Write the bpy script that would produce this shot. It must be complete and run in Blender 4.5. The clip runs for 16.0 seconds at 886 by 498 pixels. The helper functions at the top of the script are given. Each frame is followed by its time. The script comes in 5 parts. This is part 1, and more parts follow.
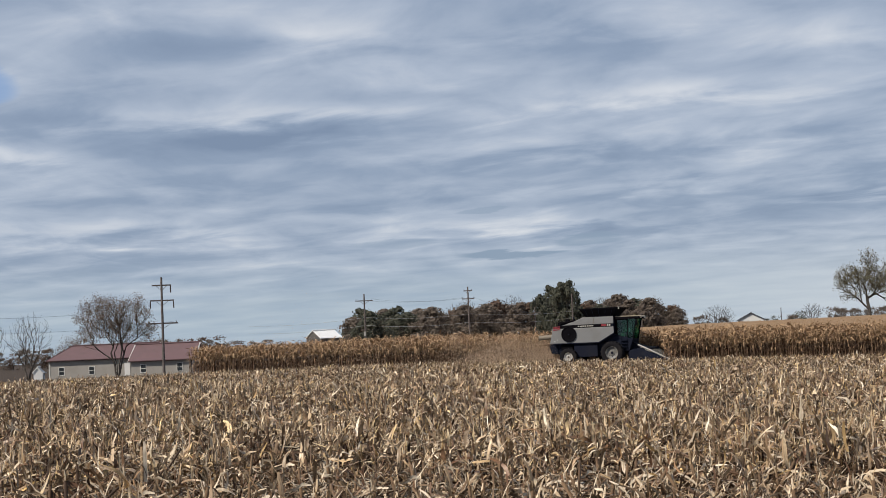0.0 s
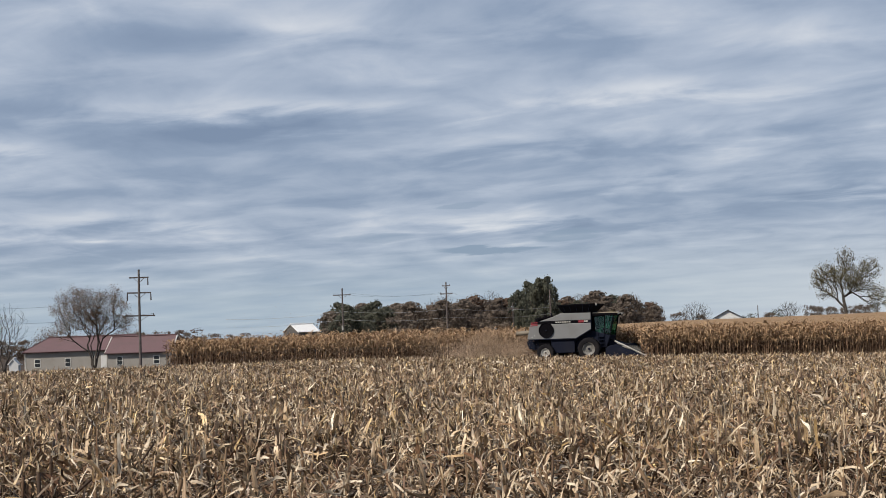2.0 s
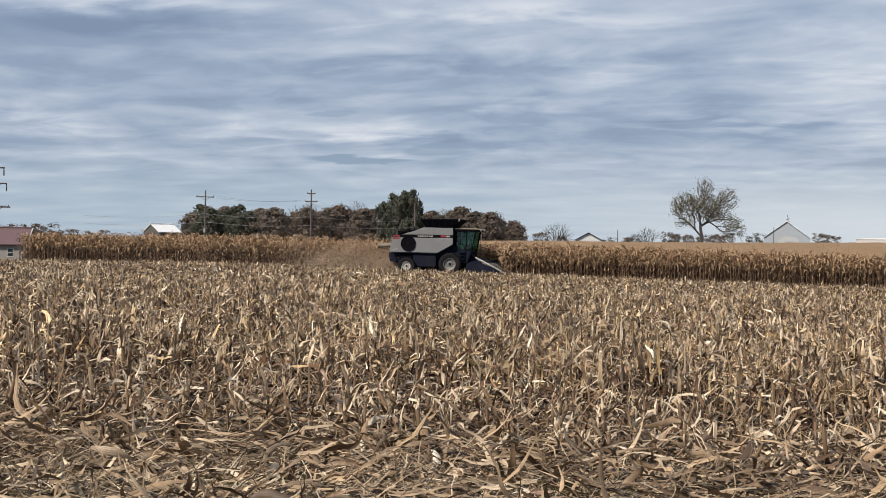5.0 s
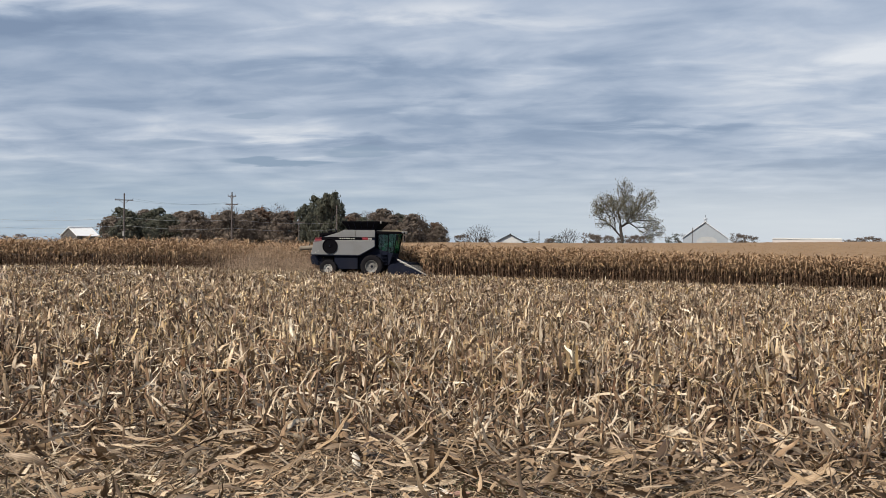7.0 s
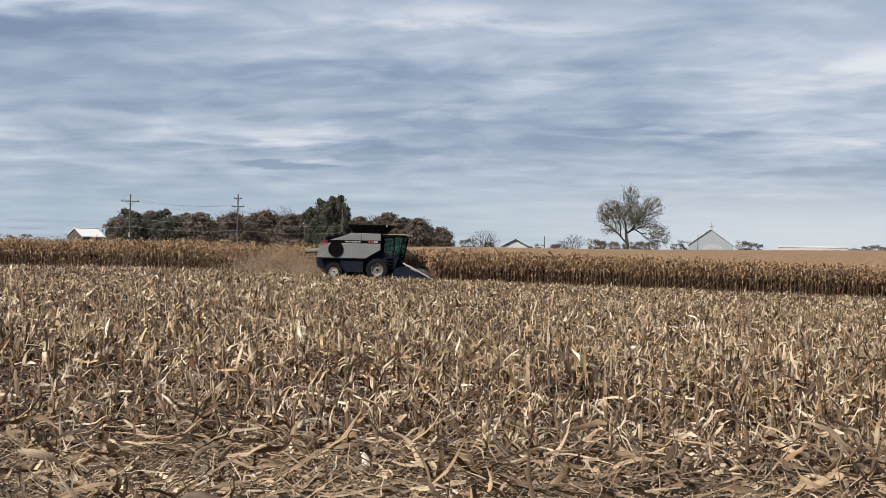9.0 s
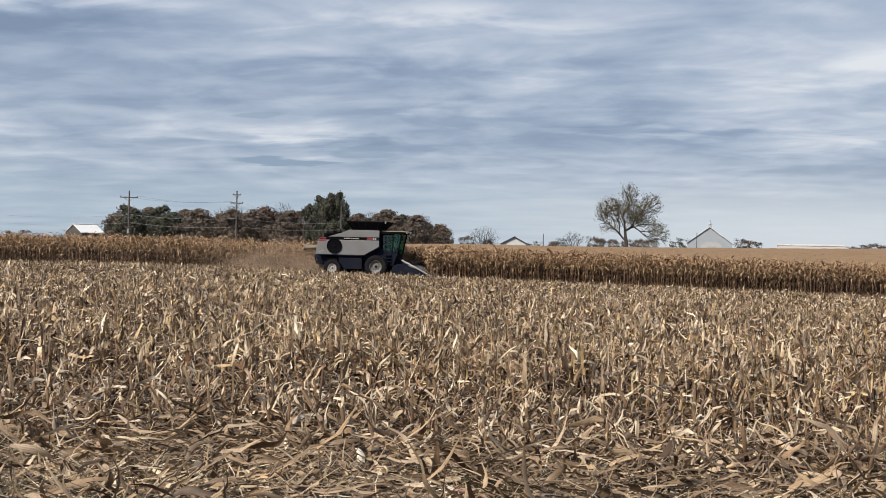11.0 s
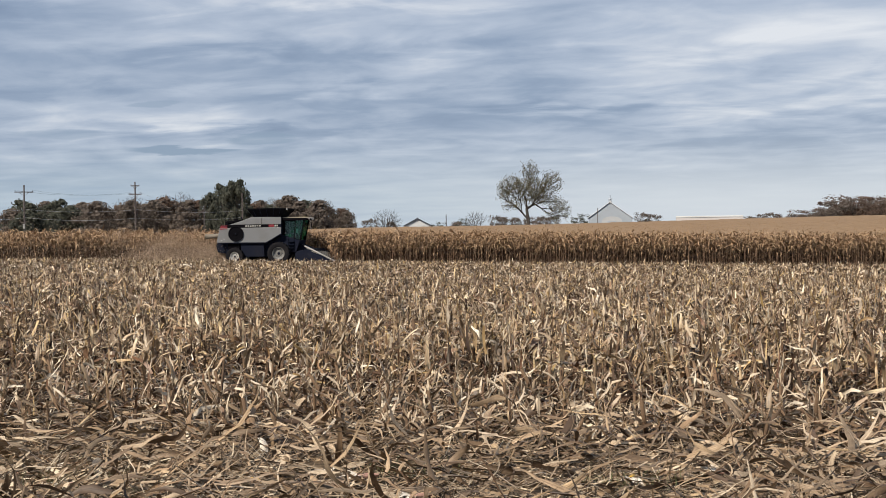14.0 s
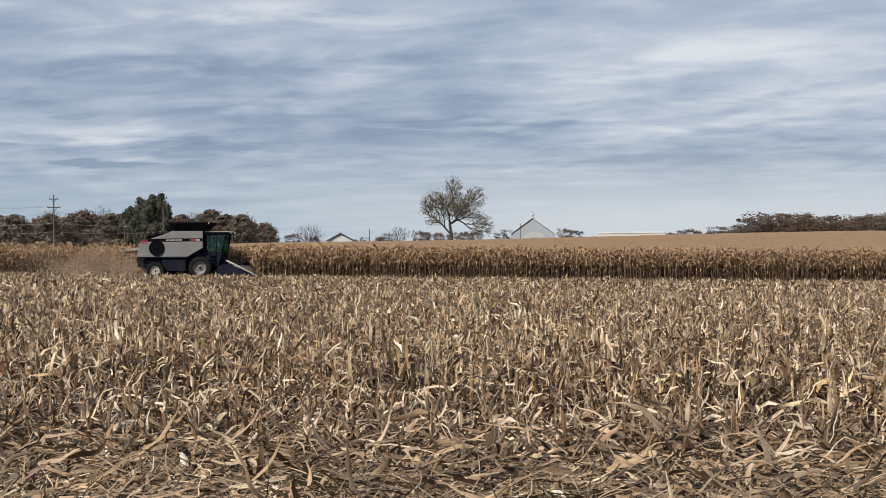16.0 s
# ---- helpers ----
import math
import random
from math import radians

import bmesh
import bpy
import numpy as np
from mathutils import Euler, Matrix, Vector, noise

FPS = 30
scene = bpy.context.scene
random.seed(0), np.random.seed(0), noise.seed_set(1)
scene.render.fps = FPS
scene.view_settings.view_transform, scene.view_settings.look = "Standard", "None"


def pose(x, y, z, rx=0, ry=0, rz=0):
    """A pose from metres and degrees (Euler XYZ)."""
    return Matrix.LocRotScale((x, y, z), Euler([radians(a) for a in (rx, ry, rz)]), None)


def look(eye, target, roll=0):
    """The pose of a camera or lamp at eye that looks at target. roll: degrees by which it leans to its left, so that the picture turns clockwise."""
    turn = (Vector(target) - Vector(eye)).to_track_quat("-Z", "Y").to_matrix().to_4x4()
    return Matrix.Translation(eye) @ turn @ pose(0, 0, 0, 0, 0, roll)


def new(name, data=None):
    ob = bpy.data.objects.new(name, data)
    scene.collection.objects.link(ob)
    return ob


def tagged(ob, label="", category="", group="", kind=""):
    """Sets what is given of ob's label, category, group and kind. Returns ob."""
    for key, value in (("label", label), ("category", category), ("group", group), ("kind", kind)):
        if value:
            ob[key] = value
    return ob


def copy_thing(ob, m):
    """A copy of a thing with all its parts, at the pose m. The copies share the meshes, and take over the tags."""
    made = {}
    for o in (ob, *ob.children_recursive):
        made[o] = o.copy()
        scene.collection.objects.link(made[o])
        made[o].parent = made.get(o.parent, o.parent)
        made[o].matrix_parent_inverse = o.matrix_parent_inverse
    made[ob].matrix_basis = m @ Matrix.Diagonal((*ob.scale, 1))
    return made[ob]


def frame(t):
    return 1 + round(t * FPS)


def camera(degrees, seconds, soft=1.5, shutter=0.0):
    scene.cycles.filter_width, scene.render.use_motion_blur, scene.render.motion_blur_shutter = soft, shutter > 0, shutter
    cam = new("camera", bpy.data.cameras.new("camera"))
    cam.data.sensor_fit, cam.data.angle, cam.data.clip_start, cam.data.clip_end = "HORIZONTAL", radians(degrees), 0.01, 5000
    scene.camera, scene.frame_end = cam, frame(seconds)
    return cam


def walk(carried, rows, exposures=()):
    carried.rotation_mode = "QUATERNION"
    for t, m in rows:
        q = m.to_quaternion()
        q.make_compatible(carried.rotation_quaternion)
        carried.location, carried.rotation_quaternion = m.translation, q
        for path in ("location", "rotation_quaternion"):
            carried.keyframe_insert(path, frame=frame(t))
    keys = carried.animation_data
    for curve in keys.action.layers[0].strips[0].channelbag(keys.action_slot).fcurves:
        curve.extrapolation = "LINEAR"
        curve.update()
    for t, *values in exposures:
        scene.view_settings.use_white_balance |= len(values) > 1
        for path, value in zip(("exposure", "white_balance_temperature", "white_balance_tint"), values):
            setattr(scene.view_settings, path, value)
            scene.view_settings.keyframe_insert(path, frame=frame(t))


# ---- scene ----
FOV = 35.42
# seconds, heading east of the y axis, pitch, lean to the left (degrees), and the eye
PATH = (
    (0, -9.316, 3.962, -2.563, -0.13, -0.059, 1.604),
    (0.5, -9.133, 4.081, -2.656, -0.124, -0.06, 1.61),
    (1, -8.86, 4.175, -2.818, -0.115, -0.065, 1.606),
    (1.5, -8.638, 4.104, -2.65, -0.108, -0.074, 1.605),
    (2, -8.444, 3.719, -2.081, -0.099, -0.087, 1.597),
    (2.5, -8.197, 3.007, -1.142, -0.143, -0.052, 1.593),
    (3, -7.759, 2.071, -0.116, -0.186, -0.013, 1.593),
    (3.5, -6.942, 1.103, 0.657, -0.159, 0.019, 1.608),
    (4, -5.741, 0.419, 0.993, -0.12, 0.027, 1.6),
    (4.5, -4.303, 0.121, 0.987, -0.073, 0.029, 1.607),
    (5, -2.946, -0.004, 0.892, -0.004, 0.073, 1.617),
    (5.2, -2.418, 0.002, 0.846, 0.024, 0.079, 1.615),
    (6.25, -0.213, 0.018, 0.634, 0.025, 0.053, 1.618),
    (7.3, 0.286, 0.154, 0.531, 0.027, 0.027, 1.621),
    (7.5, 0.174, 0.166, 0.532, 0.027, 0.024, 1.617),
    (8, -0, 0.233, 0.682, 0, -0, 1.6),
    (8.5, -0.008, 0.3, 0.982, -0.021, -0.009, 1.599),
    (11, 0.095, 0.185, 1.301, 0.001, 0.057, 1.582),
    (11.5, -0.223, -0.215, 1.037, 0.004, 0.061, 1.586),
    (12, -0.302, -0.668, 0.703, -0.003, 0.062, 1.586),
    (12.5, 0.052, -0.992, 0.235, 0.015, 0.055, 1.584),
    (13, 0.98, -1.079, -0.218, 0.033, 0.041, 1.585),
    (13.5, 2.411, -0.916, -0.5, 0.042, 0.044, 1.593),
    (14, 4.065, -0.525, -0.769, 0.058, 0.043, 1.595),
    (14.5, 5.615, -0.142, -0.819, 0.063, 0.031, 1.595),
    (15, 6.767, 0.157, -0.784, 0.06, 0.008, 1.592),
    (15.5, 7.25, 0.168, -0.687, 0.06, 0.013, 1.59),
    (16, 7.246, 0.064, -0.566, 0.057, 0.012, 1.586),
)
cam = camera(FOV, 16.0, 0.8)
walk(cam, [(t, pose(x, y, z, 0, 0, -yaw) @ pose(0, 0, 0, 90 + pitch) @ pose(0, 0, 0, 0, 0, lean))
           for t, yaw, pitch, lean, x, y, z in PATH],
     ((0, 0.02), (2.8, 0.02), (4.2, 0.1), (7.4, 0.08), (8.5, 0.1), (12, 0.1), (14.5, 0.1), (16, 0.04)))

# ---- light ----
rng = np.random.default_rng(7)


class Nodes:
    """Short hand for building node trees."""
    def __init__(self, tree):
        self.t = tree

    def add(self, kind, **props):
        n = self.t.nodes.new(kind)
        for k, v in props.items():
            setattr(n, k, v)
        return n

    def put(self, sock, v):
        if isinstance(v, bpy.types.NodeSocket):
            self.t.links.new(v, sock)
        elif v is not None:
            sock.default_value = v

    def math(self, op, a, b=None, c=None, clamp=False):
        n = self.add("ShaderNodeMath", operation=op, use_clamp=clamp)
        for s, v in zip(n.inputs, (a, b, c)):
            self.put(s, v)
        return n.outputs[0]

    def mix(self, f, a, b, blend="MIX"):
        n = self.add("ShaderNodeMix", data_type="RGBA", blend_type=blend)
        self.put(n.inputs["Factor"], f)
        self.put(n.inputs[6], a if not isinstance(a, tuple) else (*a, 1))
        self.put(n.inputs[7], b if not isinstance(b, tuple) else (*b, 1))
        return n.outputs[2]

    def noise(self, vec, scale, detail=4, rough=0.55, dist=0.0):
        n = self.add("ShaderNodeTexNoise")
        self.put(n.inputs["Vector"], vec)
        n.inputs["Scale"].default_value, n.inputs["Detail"].default_value = scale, detail
        n.inputs["Roughness"].default_value, n.inputs["Distortion"].default_value = rough, dist
        return n.outputs["Fac"]

    def ramp(self, f, *stops):
        n = self.add("ShaderNodeValToRGB")
        e = n.color_ramp.elements
        while len(e) < len(stops):
            e.new(0.5)
        for el, (p, c) in zip(e, stops):
            el.position, el.color = p, (*c, 1) if len(c) == 3 else c
        self.put(n.inputs[0], f)
        return n.outputs[0]

    def smooth(self, v, lo, hi):
        n = self.add("ShaderNodeMapRange", interpolation_type="SMOOTHSTEP")
        for s, x in zip(n.inputs, (v, lo, hi)):
            self.put(s, x)
        return n.outputs[0]


SUN_AZ, SUN_EL = 227.0, 43.0
world = bpy.data.worlds.new("overcast_sky")
scene.world = world
world.use_nodes = True
world.node_tree.nodes.clear()
w = Nodes(world.node_tree)
sky = w.add("ShaderNodeTexSky", sky_type="NISHITA", sun_disc=False)
sky.sun_elevation, sky.sun_rotation = radians(SUN_EL), radians(SUN_AZ)
way = w.add("ShaderNodeTexCoord").outputs["Generated"]
sep = w.add("ShaderNodeSeparateXYZ")
w.put(sep.inputs[0], way)
dx, dy, dz = sep.outputs
el = w.math("MULTIPLY", w.math("ARCSINE", dz), 57.2958)
az = w.math("MULTIPLY", w.math("ARCTAN2", dx, dy), 57.2958)
# the cloud deck as a level layer overhead
up = w.math("ADD", w.math("MAXIMUM", dz, 0.0), 0.085)
deck = w.add("ShaderNodeCombineXYZ")
w.put(deck.inputs[0], w.math("MULTIPLY", w.math("DIVIDE", dx, up), 1.3))
w.put(deck.inputs[1], w.math("MULTIPLY", w.math("DIVIDE", w.math("ADD", dy, w.math("MULTIPLY", dx, 0.18)), up), 1.7))
big = w.noise(deck.outputs[0], 0.55, 3, 0.5, 0.4)
fine = w.noise(deck.outputs[0], 1.7, 6, 0.52, 0.45)
puffs = w.add("ShaderNodeCombineXYZ")
w.put(puffs.inputs[0], w.math("DIVIDE", dx, up))
w.put(puffs.inputs[1], w.math("MULTIPLY", w.math("DIVIDE", w.math("ADD", dy, w.math("MULTIPLY", dx, 0.18)), up), 0.8))
puff = w.noise(puffs.outputs[0], 3.0, 7, 0.54, 0.5)
cover = w.math("ADD", w.math("ADD", w.math("MULTIPLY", big, 0.36), w.math("MULTIPLY", fine, 0.34)), w.math("MULTIPLY", puff, 0.30))
# single banks of cloud: heading, height, half width, half height (degrees), weight (bright above 0)
BANKS = ((-18.5, 8.6, 7, 0.8, -0.17), (-15, 9.7, 7, 0.5, 0.12), (-12.5, 13.0, 4, 0.7, 0.12), (0, 9.9, 5.5, 0.6, 0.15),
         (6.4, 11.7, 3.5, 0.8, 0.12), (-1.5, 12.1, 5, 0.6, -0.10), (-8, 7.3, 9, 0.55, -0.10), (4, 8.4, 6, 0.5, 0.08),
         (-5.5, 4.8, 4, 0.45, 0.17), (-26.5, 8.2, 2.5, 0.5, 0.2), (8.6, 4.8, 3.5, 0.45, -0.16), (16, 8.2, 7, 1.6, 0.10),
         (-21, 12.5, 5, 0.8, -0.08), (14, 5.6, 8, 1.0, 0.05), (-22, 5.2, 5, 0.5, 0.12), (2, 5.8, 7, 0.4, -0.06), (22, 7.0, 8, 2.6, 0.10))
warp = w.math("MULTIPLY", w.math("SUBTRACT", fine, 0.5), 2.4)
for ba, be, bw, bh, weight in BANKS:
    u = w.math("DIVIDE", w.math("SUBTRACT", az, ba), bw)
    v = w.math("DIVIDE", w.math("ADD", w.math("SUBTRACT", el, be), warp), bh)
    r2 = w.math("ADD", w.math("MULTIPLY", u, u), w.math("MULTIPLY", v, v))
    cover = w.math("ADD", cover, w.math("MULTIPLY", w.math("EXPONENT", w.math("MULTIPLY", r2, -1.0)), weight))
cloud = w.ramp(cover, (0.30, (0.20, 0.265, 0.385)), (0.43, (0.276, 0.348, 0.472)), (0.55, (0.427, 0.492, 0.604)), (0.72, (0.72, 0.745, 0.79)))
# haze of the low sky
low = w.ramp(w.noise(deck.outputs[0], 1.4, 4, 0.5, 0.2), (0.30, (0.345, 0.44, 0.55)), (0.72, (0.46, 0.545, 0.625)))
low = w.mix(w.smooth(az, -8, 16), low, w.mix(0.78, low, (0.665, 0.705, 0.75)))
cloud = w.mix(w.smooth(el, 4.6, 0.9), cloud, low)
# lens clouds low over the land
LENSES = ((-6.4, 3.62, 2.3, 0.17, 0.95), (-3.3, 4.08, 1.4, 0.2, 0.7), (-7.6, 5.5, 1.1, 0.10, 0.5), (-11.5, 4.3, 1.9, 0.2, 0.4))
for la, le, lw, lh, depth in LENSES:
    u = w.math("DIVIDE", w.math("SUBTRACT", az, la), lw)
    v = w.math("DIVIDE", w.math("ADD", w.math("SUBTRACT", el, le), w.math("MULTIPLY", warp, 0.28)), lh)
    r2 = w.math("ADD", w.math("MULTIPLY", u, u), w.math("MULTIPLY", v, v))
    cloud = w.mix(w.math("MULTIPLY", w.smooth(r2, 1.35, 0.55), depth), cloud, (0.245, 0.325, 0.44))
# a gap of clear sky
ga, ge = w.math("DIVIDE", w.math("ADD", az, 27.6), 1.3), w.math("DIVIDE", w.math("ADD", w.math("SUBTRACT", el, 10.9), warp), 0.9)
cloud = w.mix(w.math("MULTIPLY", w.smooth(w.math("ADD", w.math("MULTIPLY", ga, ga), w.math("MULTIPLY", ge, ge)), 1.5, 0.3), 0.7), cloud, (0.22, 0.36, 0.62))
# the unseen deck high up is dimmed, to lessen the fill light
cloud = w.mix(1.0, cloud, w.ramp(w.smooth(el, 18, 60), (0, (1, 1, 1)), (1, (0.70, 0.685, 0.67))), "MULTIPLY")
bg_sky, bg_cloud, both, out = (w.add("ShaderNodeBackground"), w.add("ShaderNodeBackground"), w.add("ShaderNodeMixShader"),
                               w.add("ShaderNodeOutputWorld"))
w.put(bg_sky.inputs[0], sky.outputs[0])
bg_sky.inputs[1].default_value = 0.1
w.put(bg_cloud.inputs[0], cloud)
bg_cloud.inputs[1].default_value = 1.0
w.put(both.inputs[0], 0.93)
w.put(both.inputs[1], bg_sky.outputs[0])
w.put(both.inputs[2], bg_cloud.outputs[0])
w.put(out.inputs[0], both.outputs[0])

sun = new("sun", bpy.data.lights.new("sun", "SUN"))
sun.data.energy, sun.data.angle, sun.data.color = 5.0, radians(3), (1, 0.905, 0.775)
sun.matrix_world = look((0, 0, 60), (-60 * math.sin(radians(SUN_AZ)) / math.tan(radians(SUN_EL)),
                                     -60 * math.cos(radians(SUN_AZ)) / math.tan(radians(SUN_EL)), 0))


# ---- materials ----
def material(name, build, rough=0.8, metal=0.0, bump=0.0, bump_scale=20.0, spec=0.3):
    m = bpy.data.materials.new(name)
    m.use_nodes = True
    k = Nodes(m.node_tree)
    b = m.node_tree.nodes["Principled BSDF"]
    b.inputs["Roughness"].default_value, b.inputs["Metallic"].default_value = rough, metal
    b.inputs["Specular IOR Level"].default_value = spec
    pos = k.add("ShaderNodeTexCoord").outputs["Object"]
    k.put(b.inputs["Base Color"], build(k, pos) if callable(build) else (*build, 1))
    if bump:
        n = k.add("ShaderNodeBump")
        n.inputs["Strength"].default_value = bump
        k.put(n.inputs["Height"], k.noise(pos, bump_scale, 5))
        k.put(b.inputs["Normal"], n.outputs[0])
    return m


def island(k):
    return k.add("ShaderNodeNewGeometry").outputs["Random Per Island"]


GAIN = 0.96     # all base colours, against the strength of the sun


def toned(c):
    return tuple(v * GAIN for v in c)


def worn(base, dirt, scale=3.0, amount=0.5):
    """A painted or plain surface with blotches of dirt at two scales."""
    base, dirt = toned(base), toned(dirt)

    def build(k, pos):
        a = k.mix(k.math("MULTIPLY", k.smooth(k.noise(pos, scale, 5), 0.4, 0.75), amount), base, dirt)
        return k.mix(k.math("MULTIPLY", k.noise(pos, scale * 14, 3), 0.25), a, dirt)
    return build


def varied(*tones, grain=30.0, patch=0.0, fibre=False):
    """A tone for each piece, with grain; patch: the scale of paler and darker drifts over the field;
    fibre: streaks along each piece."""
    def build(k, pos):
        n = len(tones)
        c = k.ramp(island(k), *[(i / (n - 1), toned(t)) for i, t in enumerate(tones)])
        g = k.ramp(k.noise(pos, grain, 4), (0.3, (0.72, 0.7, 0.68)), (0.7, (1.12, 1.1, 1.08)))
        c = k.mix(1.0, c, g, "MULTIPLY")
        if fibre:
            at = k.add("ShaderNodeSeparateXYZ")
            k.put(at.inputs[0], k.add("ShaderNodeUVMap", uv_map="along").outputs[0])
            v = k.add("ShaderNodeCombineXYZ")
            k.put(v.inputs[0], k.math("MULTIPLY", at.outputs[0], 5.0))
            k.put(v.inputs[1], k.math("MULTIPLY", at.outputs[1], 0.5))
            k.put(v.inputs[2], k.math("MULTIPLY", island(k), 83.0))
            c = k.mix(1.0, c, k.ramp(k.noise(v.outputs[0], 1.0, 3, 0.6), (0.34, (0.58, 0.55, 0.52)), (0.5, (0.95, 0.94, 0.93)), (0.66, (1.2, 1.19, 1.17))), "MULTIPLY")
        if patch:
            c = k.mix(1.0, c, k.ramp(k.noise(pos, patch, 3), (0.36, (0.44, 0.41, 0.38)), (0.64, (1.22, 1.21, 1.19))), "MULTIPLY")
        return c
    return build


M_SOIL = material("soil_and_chaff", lambda k, p: k.mix(
    k.smooth(k.noise(p, 14, 6, 0.7), 0.46, 0.66), k.ramp(k.noise(p, 2.2, 4), (0.3, (0.018, 0.011, 0.007)), (0.7, (0.046, 0.030, 0.019))),
    k.ramp(k.noise(p, 40, 3), (0.3, (0.045, 0.029, 0.017)), (0.7, (0.11, 0.074, 0.045)))), 0.95, 0, 0.8, 25)
M_STALK = material("corn_stub_rind", varied((0.036, 0.021, 0.014), (0.10, 0.060, 0.037), (0.26, 0.175, 0.11), (0.060, 0.036, 0.023), (0.46, 0.35, 0.22), (0.14, 0.090, 0.057), (0.044, 0.027, 0.018), grain=9, patch=0.9, fibre=True), 0.75)
# leaf tones lowered to paint in the shade deep in the stubble
M_SHADE_LEAF = material("shade_toned_leaf", varied((0.110, 0.060, 0.035), (0.048, 0.026, 0.016), (0.25, 0.160, 0.100), (0.066, 0.037, 0.022), (0.16, 0.090, 0.054), (0.092, 0.046, 0.027), grain=12, patch=1.0, fibre=True), 0.8)
HUSKS = ((0.70, 0.565, 0.40), (0.20, 0.112, 0.062), (0.88, 0.78, 0.62), (0.105, 0.055, 0.030), (0.58, 0.425, 0.25), (0.90, 0.83, 0.695), (0.25, 0.150, 0.085),
         (0.70, 0.555, 0.37), (0.13, 0.078, 0.047), (0.44, 0.315, 0.20), (0.84, 0.725, 0.555), (0.66, 0.485, 0.22), (0.20, 0.105, 0.062), (0.64, 0.505, 0.355))
M_HUSK = material("dry_husk", varied(*HUSKS, grain=12, patch=1.3, fibre=True), 0.48, spec=0.5)
M_LITTER = material("weathered_leaf", varied((0.50, 0.375, 0.25), (0.15, 0.095, 0.060), (0.66, 0.54, 0.395), (0.075, 0.048, 0.032), (0.38, 0.262, 0.162), (0.74, 0.635, 0.49), (0.21, 0.142, 0.092),
                                             (0.54, 0.405, 0.255), (0.11, 0.072, 0.048), (0.36, 0.275, 0.19), (0.58, 0.46, 0.33), grain=12, patch=1.1, fibre=True), 0.6, spec=0.4)
M_CHAFF = material("fine_chaff", varied((0.38, 0.285, 0.185), (0.12, 0.079, 0.050), (0.70, 0.60, 0.45), (0.18, 0.119, 0.075), (0.46, 0.35, 0.235), grain=12), 0.8)
M_CORN_STALK = material("standing_corn_stalk", varied((0.13, 0.078, 0.050), (0.26, 0.168, 0.108), (0.08, 0.048, 0.031), grain=3), 0.8)
M_CORN_LEAF = material("standing_corn_leaf", varied((0.295, 0.190, 0.110), (0.405, 0.276, 0.162), (0.235, 0.147, 0.086), (0.51, 0.372, 0.238), (0.345, 0.224, 0.130), (0.435, 0.306, 0.184), grain=4), 0.75)
M_CORN_TIP = material("corn_top_leaf", varied((0.30, 0.195, 0.107), (0.39, 0.266, 0.153), (0.34, 0.225, 0.126), grain=2), 0.8)


# ---- geometry helpers ----
def mesh_of(name, verts, quads, mat):
    """A mesh from arrays of places and of four-cornered faces."""
    me = bpy.data.meshes.new(name)
    verts, quads = np.asarray(verts, np.float32).reshape(-1, 3), np.asarray(quads, np.int32).reshape(-1, 4)
    me.vertices.add(len(verts))
    me.vertices.foreach_set("co", verts.ravel())
    me.loops.add(quads.size)
    me.loops.foreach_set("vertex_index", quads.ravel())
    me.polygons.add(len(quads))
    me.polygons.foreach_set("loop_start", np.arange(0, quads.size, 4, dtype=np.int32))
    uv = me.uv_layers.new(name="along")
    uv.uv.foreach_set("vector", np.tile(np.array([0, 0, 1, 0, 1, 1, 0, 1], np.float32), len(quads)))
    me.update(calc_edges=True)
    me.materials.append(mat)
    return me


def tubes(p0, p1, r0, r1, sides=5):
    """Tapered rods from p0 to p1, open below and closed on top."""
    p0, p1 = np.asarray(p0, float).reshape(-1, 3), np.asarray(p1, float).reshape(-1, 3)
    n = len(p0)
    d = p1 - p0
    d /= np.linalg.norm(d, axis=1, keepdims=True) + 1e-9
    ref = np.where(np.abs(d[:, 2:3]) > 0.9, [[1.0, 0, 0]], [[0, 0, 1.0]])
    u = np.cross(d, ref)
    u /= np.linalg.norm(u, axis=1, keepdims=True) + 1e-9
    v = np.cross(d, u)
    a = np.arange(sides) * 2 * np.pi / sides
    ring = np.cos(a)[None, :, None] * u[:, None] + np.sin(a)[None, :, None] * v[:, None]
    r0, r1 = np.broadcast_to(r0, n)[:, None, None], np.broadcast_to(r1, n)[:, None, None]
    verts = np.concatenate([p0[:, None] + ring * r0, p1[:, None] + ring * r1], 1)
    i = np.arange(sides)
    j = (i + 1) % sides
    q = [np.stack([i, j, j + sides, i + sides], 1)]
    if sides == 4:
        q.append(np.array([[4, 5, 6, 7]]))
    elif sides == 6:
        q.append(np.array([[6, 7, 8, 9], [6, 9, 10, 11]]))
    elif sides == 5:
        q.append(np.array([[5, 6, 7, 8], [5, 8, 9, 9]])[:1])
    q = np.concatenate(q)
    return verts.reshape(-1, 3), (q[None] + (np.arange(n) * 2 * sides)[:, None, None]).reshape(-1, 4)


